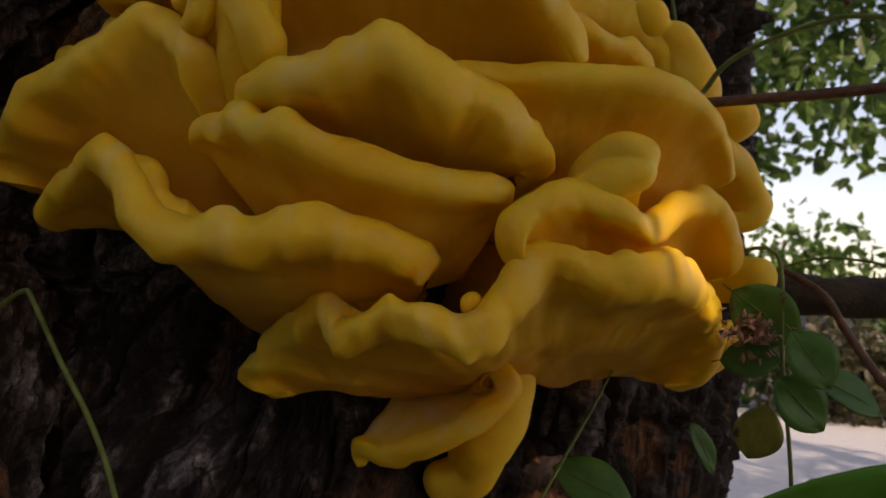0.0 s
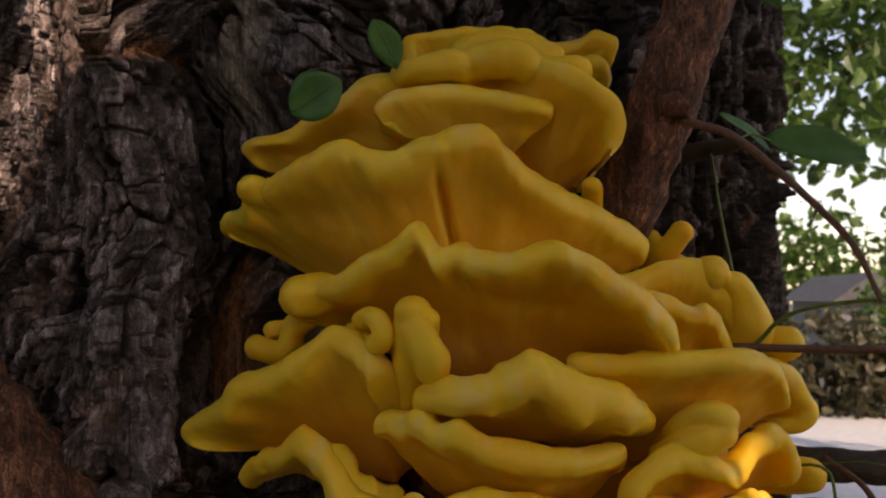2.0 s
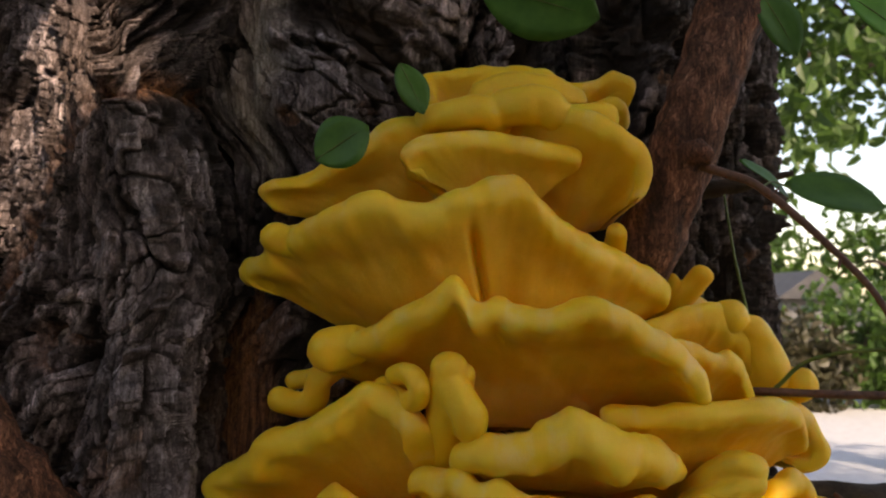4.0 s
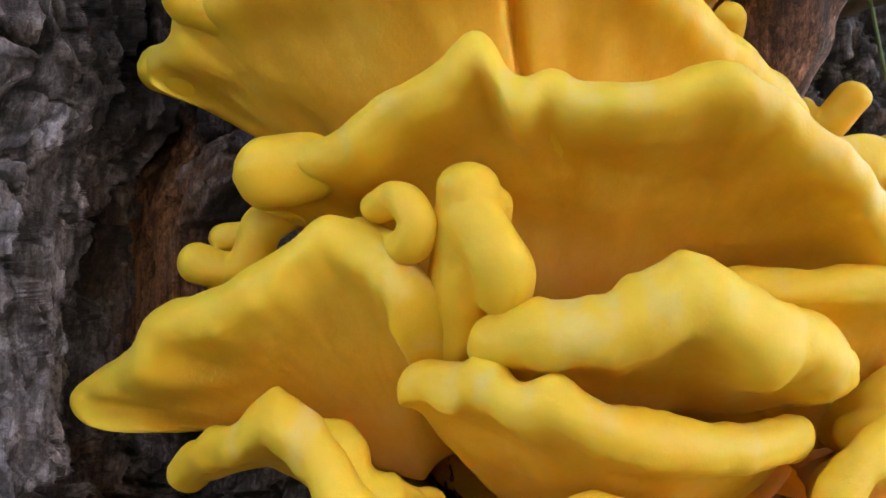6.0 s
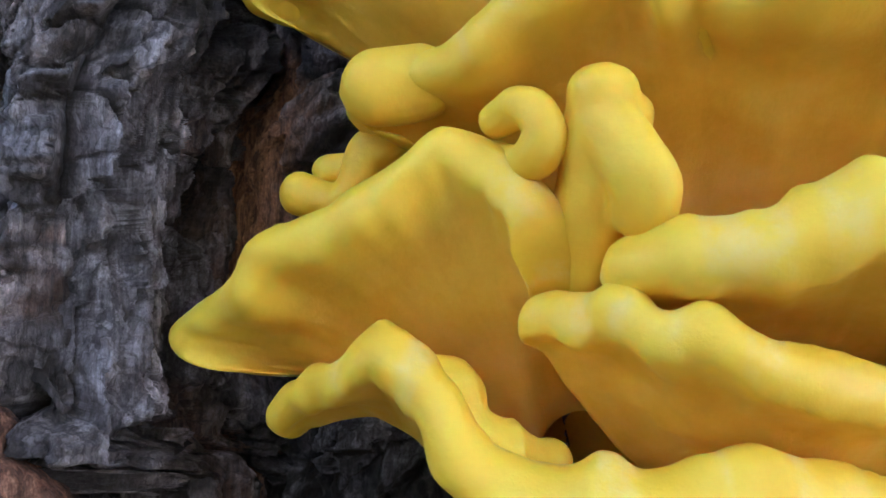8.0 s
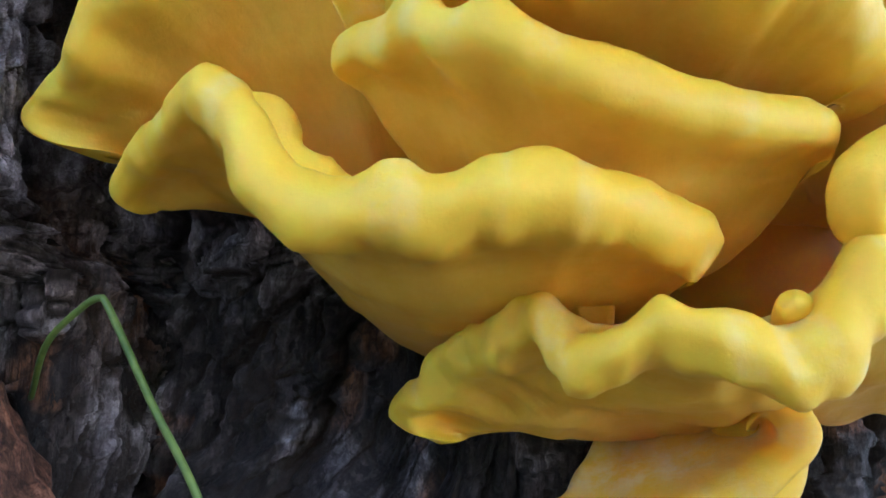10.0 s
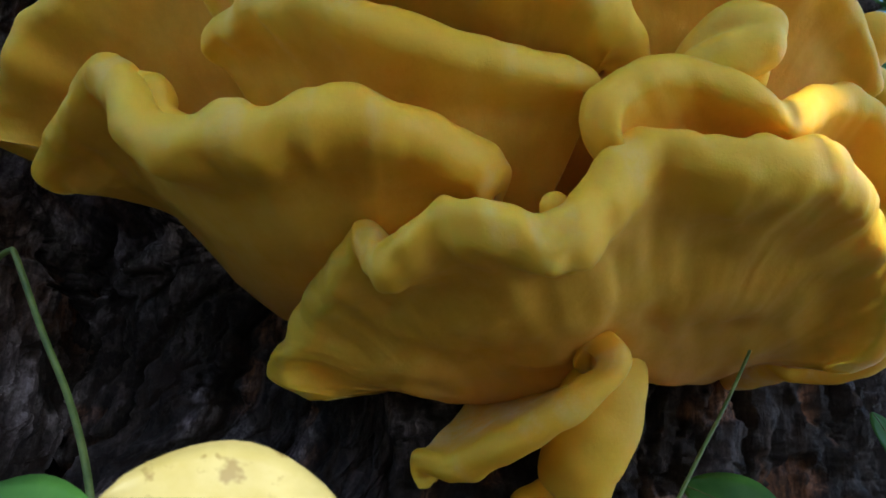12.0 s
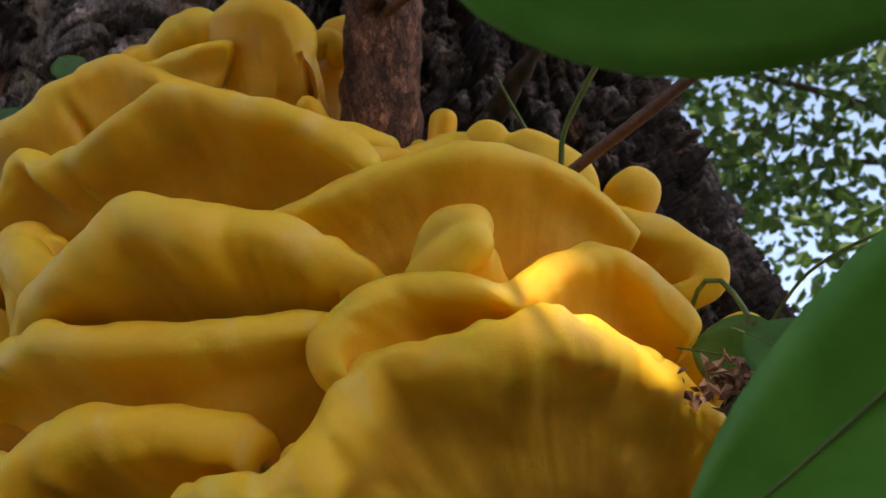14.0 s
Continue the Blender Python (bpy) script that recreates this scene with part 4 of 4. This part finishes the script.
LOBES = (
    ([(-0.117, 0.376, 1.395), (-0.107, 0.365, 1.397), (-0.101, 0.362, 1.393), (-0.099, 0.362, 1.387), (-0.103, 0.365, 1.380), (-0.111, 0.374, 1.378), (-0.125, 0.392, 1.384)], (0.0056, 0.0068, 0.0076, 0.0078, 0.0078, 0.008, 0.009)),
    ([(-0.0805, 0.366, 1.401), (-0.082, 0.369, 1.388), (-0.0835, 0.378, 1.365), (-0.085, 0.388, 1.345), (-0.087, 0.400, 1.325)], (0.0122, 0.0125, 0.0128, 0.0118, 0.011)),
    ([(-0.080, 0.364, 1.392), (-0.072, 0.361, 1.380), (-0.067, 0.362, 1.371), (-0.066, 0.368, 1.362)], (0.0105, 0.0115, 0.0118, 0.0095)),
    ([(-0.072, 0.372, 1.397), (-0.074, 0.385, 1.38)], (0.008, 0.009)),
    ([(-0.204, 0.412, 1.373), (-0.191, 0.414, 1.369), (-0.179, 0.412, 1.372), (-0.173, 0.410, 1.387), (-0.164, 0.410, 1.394)], (0.0085, 0.009, 0.010, 0.0095, 0.009)),
    ([(-0.197, 0.425, 1.384), (-0.180, 0.428, 1.386)], (0.007, 0.008)),
    ([(0.126, 0.417, 1.331), (0.118, 0.416, 1.334), (0.107, 0.421, 1.330), (0.098, 0.432, 1.318), (0.095, 0.46, 1.30)], (0.0105, 0.0108, 0.0105, 0.011, 0.013)),
    ([(0.125, 0.415, 1.323), (0.112, 0.412, 1.318), (0.096, 0.416, 1.311), (0.085, 0.43, 1.303)], (0.0100, 0.0108, 0.0095, 0.008)),
    ([(0.116, 0.43, 1.322), (0.112, 0.46, 1.30)], (0.014, 0.015)),
    ([(0.197, 0.517, 1.379), (0.185, 0.53, 1.374), (0.16, 0.56, 1.37)], (0.0150, 0.016, 0.016)),
    ([(0.214, 0.515, 1.276), (0.19, 0.53, 1.272), (0.15, 0.56, 1.262)], (0.013, 0.016, 0.016)),
    ([(0.134, 0.488, 1.434), (0.122, 0.51, 1.424), (0.10, 0.55, 1.41)], (0.0135, 0.015, 0.015)),
    ([(0.150, 0.497, 1.424), (0.161, 0.500, 1.406), (0.166, 0.503, 1.386), (0.15, 0.53, 1.37)], (0.0125, 0.0155, 0.0165, 0.016)),
    ([(0.112, 0.490, 1.466), (0.106, 0.494, 1.457), (0.097, 0.505, 1.443), (0.090, 0.53, 1.42)], (0.0088, 0.0092, 0.013, 0.014)),
    ([(-0.051, 0.374, 1.432), (-0.045, 0.395, 1.42)], (0.010, 0.012)),
    ([(0.040, 0.455, 1.497), (0.04, 0.475, 1.48)], (0.007, 0.009)),
    ([(0.168, 0.462, 1.262), (0.158, 0.485, 1.25)], (0.009, 0.012)),
    ([(0.043, 0.385, 1.249), (0.046, 0.41, 1.235)], (0.005, 0.008)),
    ([(0.089, 0.498, 1.463), (0.094, 0.505, 1.446), (0.100, 0.53, 1.43)], (0.0060, 0.009, 0.014)),
    ([(-0.138, 0.373, 1.304), (-0.129, 0.375, 1.301), (-0.123, 0.374, 1.292), (-0.116, 0.375, 1.284), (-0.108, 0.381, 1.279), (-0.096, 0.390, 1.276)], (0.007, 0.0115, 0.008, 0.0118, 0.0085, 0.010)),
    ([(-0.064, 0.475, 1.603), (-0.043, 0.475, 1.607), (-0.017, 0.475, 1.606), (0.010, 0.480, 1.599)], (0.012, 0.017, 0.017, 0.012)),
    ([(0.033, 0.495, 1.594), (0.045, 0.500, 1.599), (0.048, 0.505, 1.590)], (0.009, 0.011, 0.010)),
    ([(-0.104, 0.432, 1.575), (-0.082, 0.428, 1.580), (-0.058, 0.428, 1.579), (-0.050, 0.46, 1.57)], (0.010, 0.012, 0.0125, 0.016)),
    ([(-0.048, 0.430, 1.584), (-0.022, 0.428, 1.586), (-0.002, 0.432, 1.577), (0.028, 0.436, 1.578), (0.02, 0.46, 1.57)], (0.013, 0.0155, 0.0115, 0.0105, 0.014)),
    ([(-0.100, 0.512, 1.620), (-0.070, 0.508, 1.621), (-0.030, 0.510, 1.622), (0.0, 0.515, 1.614)], (0.012, 0.016, 0.017, 0.013)),
    ([(0.052, 0.518, 1.622), (0.042, 0.520, 1.612), (0.020, 0.525, 1.602)], (0.012, 0.011, 0.012)),
    ([(0.058, 0.505, 1.205), (0.054, 0.500, 1.180), (0.044, 0.500, 1.155), (0.038, 0.505, 1.138), (0.020, 0.507, 1.130)], (0.018, 0.021, 0.021, 0.016, 0.013)),
    ([(-0.040, 0.437, 1.245), (-0.044, 0.430, 1.253), (-0.043, 0.425, 1.261), (-0.034, 0.420, 1.264), (-0.019, 0.418, 1.261)], (0.004, 0.0055, 0.006, 0.006, 0.005)),
    ([(-0.229, 0.424, 1.462), (-0.214, 0.428, 1.459)], (0.0105, 0.011)),
    ([(-0.206, 0.398, 1.486), (-0.192, 0.404, 1.480)], (0.0105, 0.011)),
    ([(-0.164, 0.386, 1.409), (-0.146, 0.392, 1.413)], (0.0150, 0.014)),
    ([(-0.049, 0.440, 1.236), (-0.058, 0.437, 1.241), (-0.065, 0.442, 1.231)], (0.005, 0.006, 0.005)),
    ([(-0.024, 0.440, 1.235), (-0.027, 0.430, 1.242), (-0.028, 0.425, 1.251)], (0.005, 0.0055, 0.0045)),
)
lobes = [tube("lobe", pts, radii, FUNGUS, fungus, 20, 0.0018, 75, step=0.0018, round_ends=True, seed=i) for i, (pts, radii) in enumerate(LOBES)]
for group in ((1, 2, 3), (4, 5), (6, 7, 8), (9, 11, 12, 13, 18), (20, 22, 23, 24, 25)):
    fused("lobe", [lobes[i] for i in group], fungus)
hang(fungus)

# ---- shoots and leaves near the fungus ----
red_stem = tube("stem", [(0.13, 0.495, 1.376), (0.17, 0.474, 1.377), (0.25, 0.446, 1.380), (0.42, 0.385, 1.392), (0.8, 0.25, 1.43)], [0.0032, 0.003, 0.003, 0.0026, 0.002], TWIG, None, 12, 0.0004, 120)
tagged(red_stem, "thin reddish-brown woody stem growing past the fungus", "stem")

shoot = thing("thorny_shoot", (0.089, 0.465, 1.551), "arching brown thorny shoot with green leaflets growing from the branch", "shoot")
twig = tube("twig", [(0.080, 0.475, 1.556), (0.117, 0.455, 1.542), (0.143, 0.447, 1.529), (0.177, 0.432, 1.493), (0.209, 0.418, 1.452), (0.223, 0.408, 1.412)], [0.0042, 0.0034, 0.003, 0.0027, 0.0024, 0.0014], TWIG, shoot, 10, 0.0005, 150)
for p, d in (((0.190, 0.426, 1.477), (-0.004, -0.003, -0.010)), ((0.219, 0.411, 1.425), (0.006, -0.002, -0.009)), ((0.150, 0.444, 1.522), (0.005, -0.002, 0.008))):
    q = tuple(a + b for a, b in zip(p, d))
    tube("thorn", [p, q], [0.0016, 0.0002], TWIG, twig, 8, step=0.001)
leaflet = leaf_blade("leaf", (0.206, 0.468, 1.528), (0.95, -0.1, -0.22), (0.0, -0.75, 0.5), 0.075, 0.038, LEAF, shoot, tip=0.2)
leaf_blade("leaf", (0.157, 0.475, 1.541), (0.75, 0.1, -0.5), (0.1, -0.5, 0.8), 0.05, 0.026, LEAF, shoot)
tube("leaf_stalk", [(0.143, 0.447, 1.529), (0.157, 0.462, 1.536), (0.172, 0.468, 1.532)], [0.0009, 0.0008, 0.0007], STEM, leaflet, 6, step=0.004)
hang(shoot)

tendril = tube("tendril", [(0.155, 0.480, 1.372), (0.167, 0.476, 1.384), (0.175, 0.468, 1.396), (0.188, 0.460, 1.405), (0.213, 0.440, 1.412), (0.239, 0.420, 1.411), (0.30, 0.37, 1.38)], [0.0018, 0.0016, 0.0015, 0.0014, 0.0013, 0.0012, 0.001], STEM, None, 8, step=0.004)
tagged(tendril, "thin green arching tendril above the woody stem", "tendril")
runner = tube("tendril", [(0.146, 0.545, 1.537), (0.151, 0.535, 1.485), (0.157, 0.520, 1.434)], [0.0009, 0.0012, 0.0012], STEM, None, 8, step=0.004)
tagged(runner, "straight yellow-green tendril hanging down to the fungus", "tendril")

def leaf_thing(c, along, up, ln, wd, mat, text, stalked):
    ob = thing("leaf", c, text, "leaf")
    blade = leaf_blade("blade", c, along, up, ln, wd, mat, ob, tip=0.1)
    d, n = Vector(along).normalized(), Vector(up)
    n = (n - d * n.dot(d)).normalized()
    rib = [Vector(c) + d * (s - 0.5) * ln + n * (0.0004 - 0.1 * ln * (s - 0.3) ** 2) for s in (0.02, 0.3, 0.6, 0.95)]
    w = min(ln, 0.05)
    tube("midrib", rib, [w * 0.012, w * 0.010, w * 0.007, w * 0.002], STEM, blade if stalked else ob, 6, step=0.004)
    tail = Vector(c) - d * 0.5 * ln
    if stalked:
        tube("leaf_stalk", [rib[0], tail - d * 0.07 * ln - n * 0.01 * ln, tail - d * 0.14 * ln - n * 0.03 * ln], [ln * 0.012] * 3, STEM, ob, 6, step=0.004)
    hang(ob)
    return ob


for name, c, along, up, ln, wd, mat, text in (
    ("leaf", (-0.159, 0.396, 1.552), (0.8, 0.0, 0.55), (0.1, -0.95, 0.1), 0.044, 0.038, LEAF, "dark green oval leaf lying against the top shelf"),
    ("leaf", (-0.024, 0.38, 1.645), (0.88, 0.05, -0.25), (0.2, -0.8, -0.4), 0.085, 0.052, LEAF, "broad green leaf hanging over the topmost shelf"),
    ("leaf", (0.166, 0.47, 1.662), (0.5, 0.0, -0.85), (0.1, -0.9, 0.3), 0.060, 0.036, LEAF, "green leaf hanging beside the side branch"),
    ("leaf", (0.232, 0.45, 1.658), (0.8, 0.1, -0.5), (0.1, -0.9, 0.3), 0.060, 0.034, BRIGHT, "light green leaf hanging in the open"),
    ("leaf", (-0.112, 0.41, 1.594), (0.45, 0.1, -0.85), (0.3, -0.9, 0.2), 0.040, 0.024, LEAF, "dark green leaf standing beside the top shelf"),
    ("leaf", (0.207, 0.472, 1.252), (0.78, -0.1, -0.55), (0.0, -0.85, -0.25), 0.046, 0.036, SPOTTED, "green leaf with brown decayed spots beside the fungus"),
    ("leaf", (0.201, 0.476, 1.226), (0.7, -0.2, 0.1), (0.0, -0.8, 0.5), 0.034, 0.026, LEAF, "small round dark green leaf on the vine"),
    ("leaf", (0.217, 0.422, 1.231), (0.5, -0.1, -0.7), (0.1, -0.9, 0.2), 0.034, 0.028, LEAF, "small round dark green leaf on the vine"),
    ("leaf", (0.215, 0.430, 1.207), (0.6, 0.0, -0.6), (0.0, -0.9, 0.3), 0.036, 0.028, LEAF, "small round dark green leaf on the vine"),
    ("leaf", (0.246, 0.450, 1.213), (0.7, 0.1, -0.3), (0.1, -0.7, 0.6), 0.044, 0.026, LEAF, "dark green leaf hanging from the red twig"),
    ("leaf", (0.207, 0.476, 1.184), (0.3, 0.0, 0.9), (0.0, -0.95, 0.2), 0.033, 0.028, OLIVE, "round olive-green withering leaf on the vine"),
    ("leaf", (0.118, 0.505, 1.137), (0.85, 0.1, -0.35), (0.0, -0.7, 0.6), 0.058, 0.036, LEAF, "broad green leaf below the lowest shelves"),
    ("leaf", (0.182, 0.50, 1.168), (0.45, 0.0, -0.85), (0.5, -0.8, 0.2), 0.034, 0.016, LEAF, "narrow green leaf edged with yellow"),
    ("leaf", (0.239, 0.450, 1.154), (0.9, 0.1, -0.1), (0.0, -0.6, 0.7), 0.040, 0.028, LEAF, "green leaf low beside the trunk"),
    ("leaf", (-0.025, 0.289, 1.1452), (0.87, 0.49, 0.02), (-0.1, -0.75, 0.55), 0.058, 0.034, YELLOW, "large pale yellow leaf with brown specks on a grass stalk"),
    ("leaf", (-0.095, 0.30, 1.138), (0.9, 0.3, 0.1), (0.0, -0.6, 0.8), 0.045, 0.028, LEAF, "green leaf beside the yellow one"),
    ("leaf", (0.233, 0.313, 1.188), (0.873, -0.412, 0.261), (-0.286, -0.866, -0.410), 0.158, 0.044, BRIGHT, "dark green leaf hanging close to the path"),
    ("leaf", (0.213, 0.244, 1.2335), (0.88, 0.21, -0.43), (-0.18, -0.72, -0.68), 0.086, 0.032, BRIGHT, "dark green leaf overhanging the path"),
):
    leaf_thing(c, along, up, ln, wd, mat, text, c[1] > 0.42 and c[2] > 1.19)

vine = tube("vine", [(0.19, 0.50, 1.285), (0.205, 0.475, 1.292), (0.214, 0.470, 1.281), (0.217, 0.470, 1.226), (0.225, 0.470, 1.150), (0.23, 0.48, 1.04), (0.235, 0.49, 0.85), (0.24, 0.50, 0.5), (0.24, 0.50, 0.02)], [0.0012, 0.0012, 0.0011, 0.001, 0.001, 0.0012, 0.0015], STEM, None, 6, step=0.008)
tagged(vine, "thin green vine stem trailing down beside the fungus", "vine")
red_twig = tube("twig", [(0.235, 0.545, 1.285), (0.255, 0.52, 1.268), (0.263, 0.50, 1.245), (0.277, 0.48, 1.217), (0.303, 0.45, 1.178), (0.36, 0.40, 1.05)], [0.0022, 0.0026, 0.0026, 0.0025, 0.0024, 0.002], TWIG, None, 8, 0.0003, 150)
tagged(red_twig, "drooping reddish-brown twig beside the dead branch", "twig")
wisp = tube("twig", [(0.225, 0.53, 1.282), (0.255, 0.50, 1.290), (0.30, 0.47, 1.278), (0.36, 0.43, 1.24)], [0.0008, 0.0008, 0.0007, 0.0006], STEM, None, 6)
tagged(wisp, "fine green twig arching from the dead branch", "twig")

grass = tube("grass_stalk", [(-0.262, 0.43, 1.19), (-0.231, 0.400, 1.218), (-0.209, 0.391, 1.234), (-0.200, 0.389, 1.238), (-0.194, 0.387, 1.234), (-0.172, 0.385, 1.201), (-0.151, 0.383, 1.172), (-0.134, 0.380, 1.141), (-0.115, 0.375, 1.09), (-0.095, 0.37, 1.0), (-0.08, 0.36, 0.8), (-0.07, 0.35, 0.4), (-0.06, 0.34, 0.0)], [0.0013, 0.0015, 0.0017, 0.0017, 0.0016, 0.0015, 0.0015, 0.0015, 0.0016, 0.002], STEM, None, 8, step=0.004)
tagged(grass, "green grass stalk bent over in front of the bark", "grass")
stalk = tube("grass_stalk", [(0.126, 0.505, 1.213), (0.111, 0.485, 1.185), (0.090, 0.460, 1.149), (0.06, 0.435, 1.09), (0.035, 0.42, 1.0), (0.02, 0.41, 0.8), (0.01, 0.40, 0.4), (0.0, 0.40, 0.0)], [0.0008, 0.0009, 0.001, 0.0011, 0.0012, 0.0013, 0.0014, 0.0015], STEM, None, 6, step=0.006)
tagged(stalk, "thin green grass stalk rising to the fungus", "grass")


def crumbs(name, centre, spread, count, size, mat, seed):
    rng = np.random.default_rng(seed)
    verts, faces = [], []
    for _ in range(count):
        p = np.array(centre) + rng.normal(size=3) * np.array(spread)
        a, b = rng.normal(size=3), rng.normal(size=3)
        a /= np.linalg.norm(a)
        b = np.cross(a, b)
        b /= np.linalg.norm(b)
        c = np.cross(a, b)
        s = size * (0.5 + rng.random())
        k = len(verts)
        verts += [p - a * s, p - a * s * 0.2 + b * s * 0.6 + c * s * 0.25, p + a * s, p + a * s * 0.1 - b * s * 0.5 + c * s * 0.2, p + c * s * 0.45]
        faces += [(k, k + 1, k + 4), (k + 1, k + 2, k + 4), (k + 2, k + 3, k + 4), (k + 3, k, k + 4), (k, k + 3, k + 2, k + 1)]
    return link(name, verts, faces, mat, smooth=False)


tagged(crumbs("debris", (0.197, 0.463, 1.242), (0.0075, 0.004, 0.005), 120, 0.0032, CRUMB, 4), "clump of dry brown plant crumbs caught between fungus and leaf", "debris", kind="stuff")
tagged(crumbs("debris", (-0.320, 0.392, 1.594), (0.006, 0.002, 0.004), 12, 0.005, CRUMB, 8), "dry reddish leaf flakes caught in the bark", "debris", kind="stuff")

# ---- trees and shrubs around ----
def leafy_tree(place, height, radius, blobs, count, size, mat, seed, label, gaps=()):
    t = thing("tree", place, label, "tree", "trees around")
    x, y, z = place
    tube("trunk", [(x, y, 0), (x + 0.1, y, height * 0.4), (x - 0.1, y + 0.1, height * 0.8), (x, y, height)], [radius * 1.3, radius, radius * 0.7, radius * 0.3], DARK, t, 12, radius * 0.2, 6, step=0.1)
    for b in blobs:
        tube("limb", [(x, y, height * 0.55), ((x + b[0]) / 2, (y + b[1]) / 2, (height * 0.6 + b[2]) / 2 + 0.3), b[:3]], [radius * 0.45, radius * 0.25, radius * 0.06], DARK, t, 8, step=0.12)
    leaf_cloud("crown", blobs, count, size, mat, seed, t, gaps=gaps)
    hang(t)
    return t


leafy_tree((3.6, 6.4, 0), 5.5, 0.14, [(1.5, 5.0, 2.75, 1.1, 0.9, 0.75), (2.6, 5.5, 3.4, 1.3, 1.0, 0.9), (0.9, 5.6, 4.4, 1.5, 1.2, 1.0), (2.2, 4.4, 4.6, 1.3, 1.1, 0.9), (3.6, 6.2, 5.0, 1.6, 1.3, 1.1), (0.2, 4.6, 5.6, 1.5, 1.3, 1.0), (1.6, 3.6, 6.0, 1.5, 1.2, 1.0)], 17000, 0.11, FAR_LEAF, 3, "slender tree with an open crown of small green leaves")
# unseen tree added towards the sun to shade the trunk; GAPS leave sun patches
leafy_tree((2.4, -1.9, 0), 4.4, 0.12, [(1.6, -1.3, 3.0, 0.9, 0.8, 0.6), (2.3, -1.4, 3.7, 1.0, 0.9, 0.7), (1.0, -1.6, 3.3, 0.9, 0.8, 0.6), (1.3, -2.2, 2.6, 0.8, 0.7, 0.6)], 14000, 0.10, FAR_LEAF, 7, "unseen leafy tree added to shade the trunk", GAPS)
sapling = tube("sapling", [(0.39, 0.05, 0), (0.385, 0.055, 1.2), (0.375, 0.06, 1.6), (0.37, 0.07, 2.3)], [0.004, 0.0035, 0.003, 0.002], STEM, None, 8, step=0.05)
tagged(sapling, "thin upright sapling stem beside the path", "sapling")


def shrub(place, size, count, leaf, mat, seed, label, group):
    x, y, z = place
    s = thing("shrub", place, label, "shrub", group)
    for k in range(5):
        a = k * 1.3 + seed
        tube("stem", [(x, y, 0), (x + 0.3 * size[0] * math.cos(a), y + 0.3 * size[1] * math.sin(a), size[2] * 1.1)], [0.03, 0.01], DARK, s, 6, step=0.1)
    leaf_cloud("foliage", [(x, y, size[2] * 0.8, *size), (x + size[0] * 0.5, y - 0.1, size[2] * 0.6, size[0] * 0.6, size[1] * 0.7, size[2] * 0.6)], count, leaf, mat, seed, s)
    hang(s)


for i in range(9):
    tall = 0.78 + 0.32 * (i % 2) + 0.12 * math.sin(i * 1.7)
    mat, text = ((BUSH_LEAF, "dense reddish-brown hedge shrub beyond the lane"), (FAR_LEAF, "tall dark green hedge shrub beyond the lane"))[i % 2]
    shrub((1.3 + 1.15 * i, 10.4 + 0.5 * math.sin(i * 2.1), 0), (1.0, 0.7, tall), 3000, 0.12, mat, 20 + i, text, "hedge")
for i in range(5):
    leafy_tree((4.0 + 4.5 * i, 26 + 2 * math.sin(i * 1.9), 0), 4.5 + math.cos(i * 2.2), 0.2, [(4.0 + 4.5 * i, 26, 3.6, 2.4, 1.5, 1.5), (5.4 + 4.5 * i, 26, 2.4, 2.0, 1.5, 1.3), (2.6 + 4.5 * i, 26, 2.2, 1.9, 1.5, 1.2)], 1500, 0.35, FAR_LEAF, 40 + i, "distant sunlit yellow-green tree")

# unseen row added behind the viewer to hold skylight off the fungus
for i in range(9):
    x = -6 + 1.6 * i
    leafy_tree((x, -5.2 + 0.5 * math.sin(i * 2.3), 0), 4.4, 0.09, [(x, -5.0, 3.4, 1.2, 0.8, 1.2), (x + 0.4, -4.9, 2.0, 1.2, 0.8, 1.1), (x + 0.7, -4.9, 0.9, 1.1, 0.8, 0.9)], 1500, 0.24, FAR_LEAF, 60 + i, "unseen bushy green tree across the path, added behind the viewer to cut skylight")
# added outside the view only to throw broken shade on the lane
leafy_tree((5.4, 0.5, 0), 5.0, 0.13, [(4.6, 0.6, 4.3, 1.9, 1.5, 0.8), (6.3, 1.2, 4.7, 1.8, 1.5, 0.9), (5.3, -0.9, 4.9, 1.8, 1.4, 0.9)], 5000, 0.16, FAR_LEAF, 80, "unseen leafy tree added to dapple the lane with shade")
house = thing("house", (7.0, 18.5, 0), "small grey house with a dark pitched roof behind the hedge", "house")
slab("wall", 6.4, 7.6, 17, 20, 0, 1.5, WALL, house)
link("roof", [(6.15, 16.7, 1.42), (7.85, 16.7, 1.42), (7.85, 20.3, 1.42), (6.15, 20.3, 1.42), (7.0, 16.7, 2.05), (7.0, 20.3, 2.05)], [(0, 1, 4), (1, 2, 5, 4), (2, 3, 5), (3, 0, 4, 5), (3, 2, 1, 0)], TILE, house, smooth=False)
hang(house)
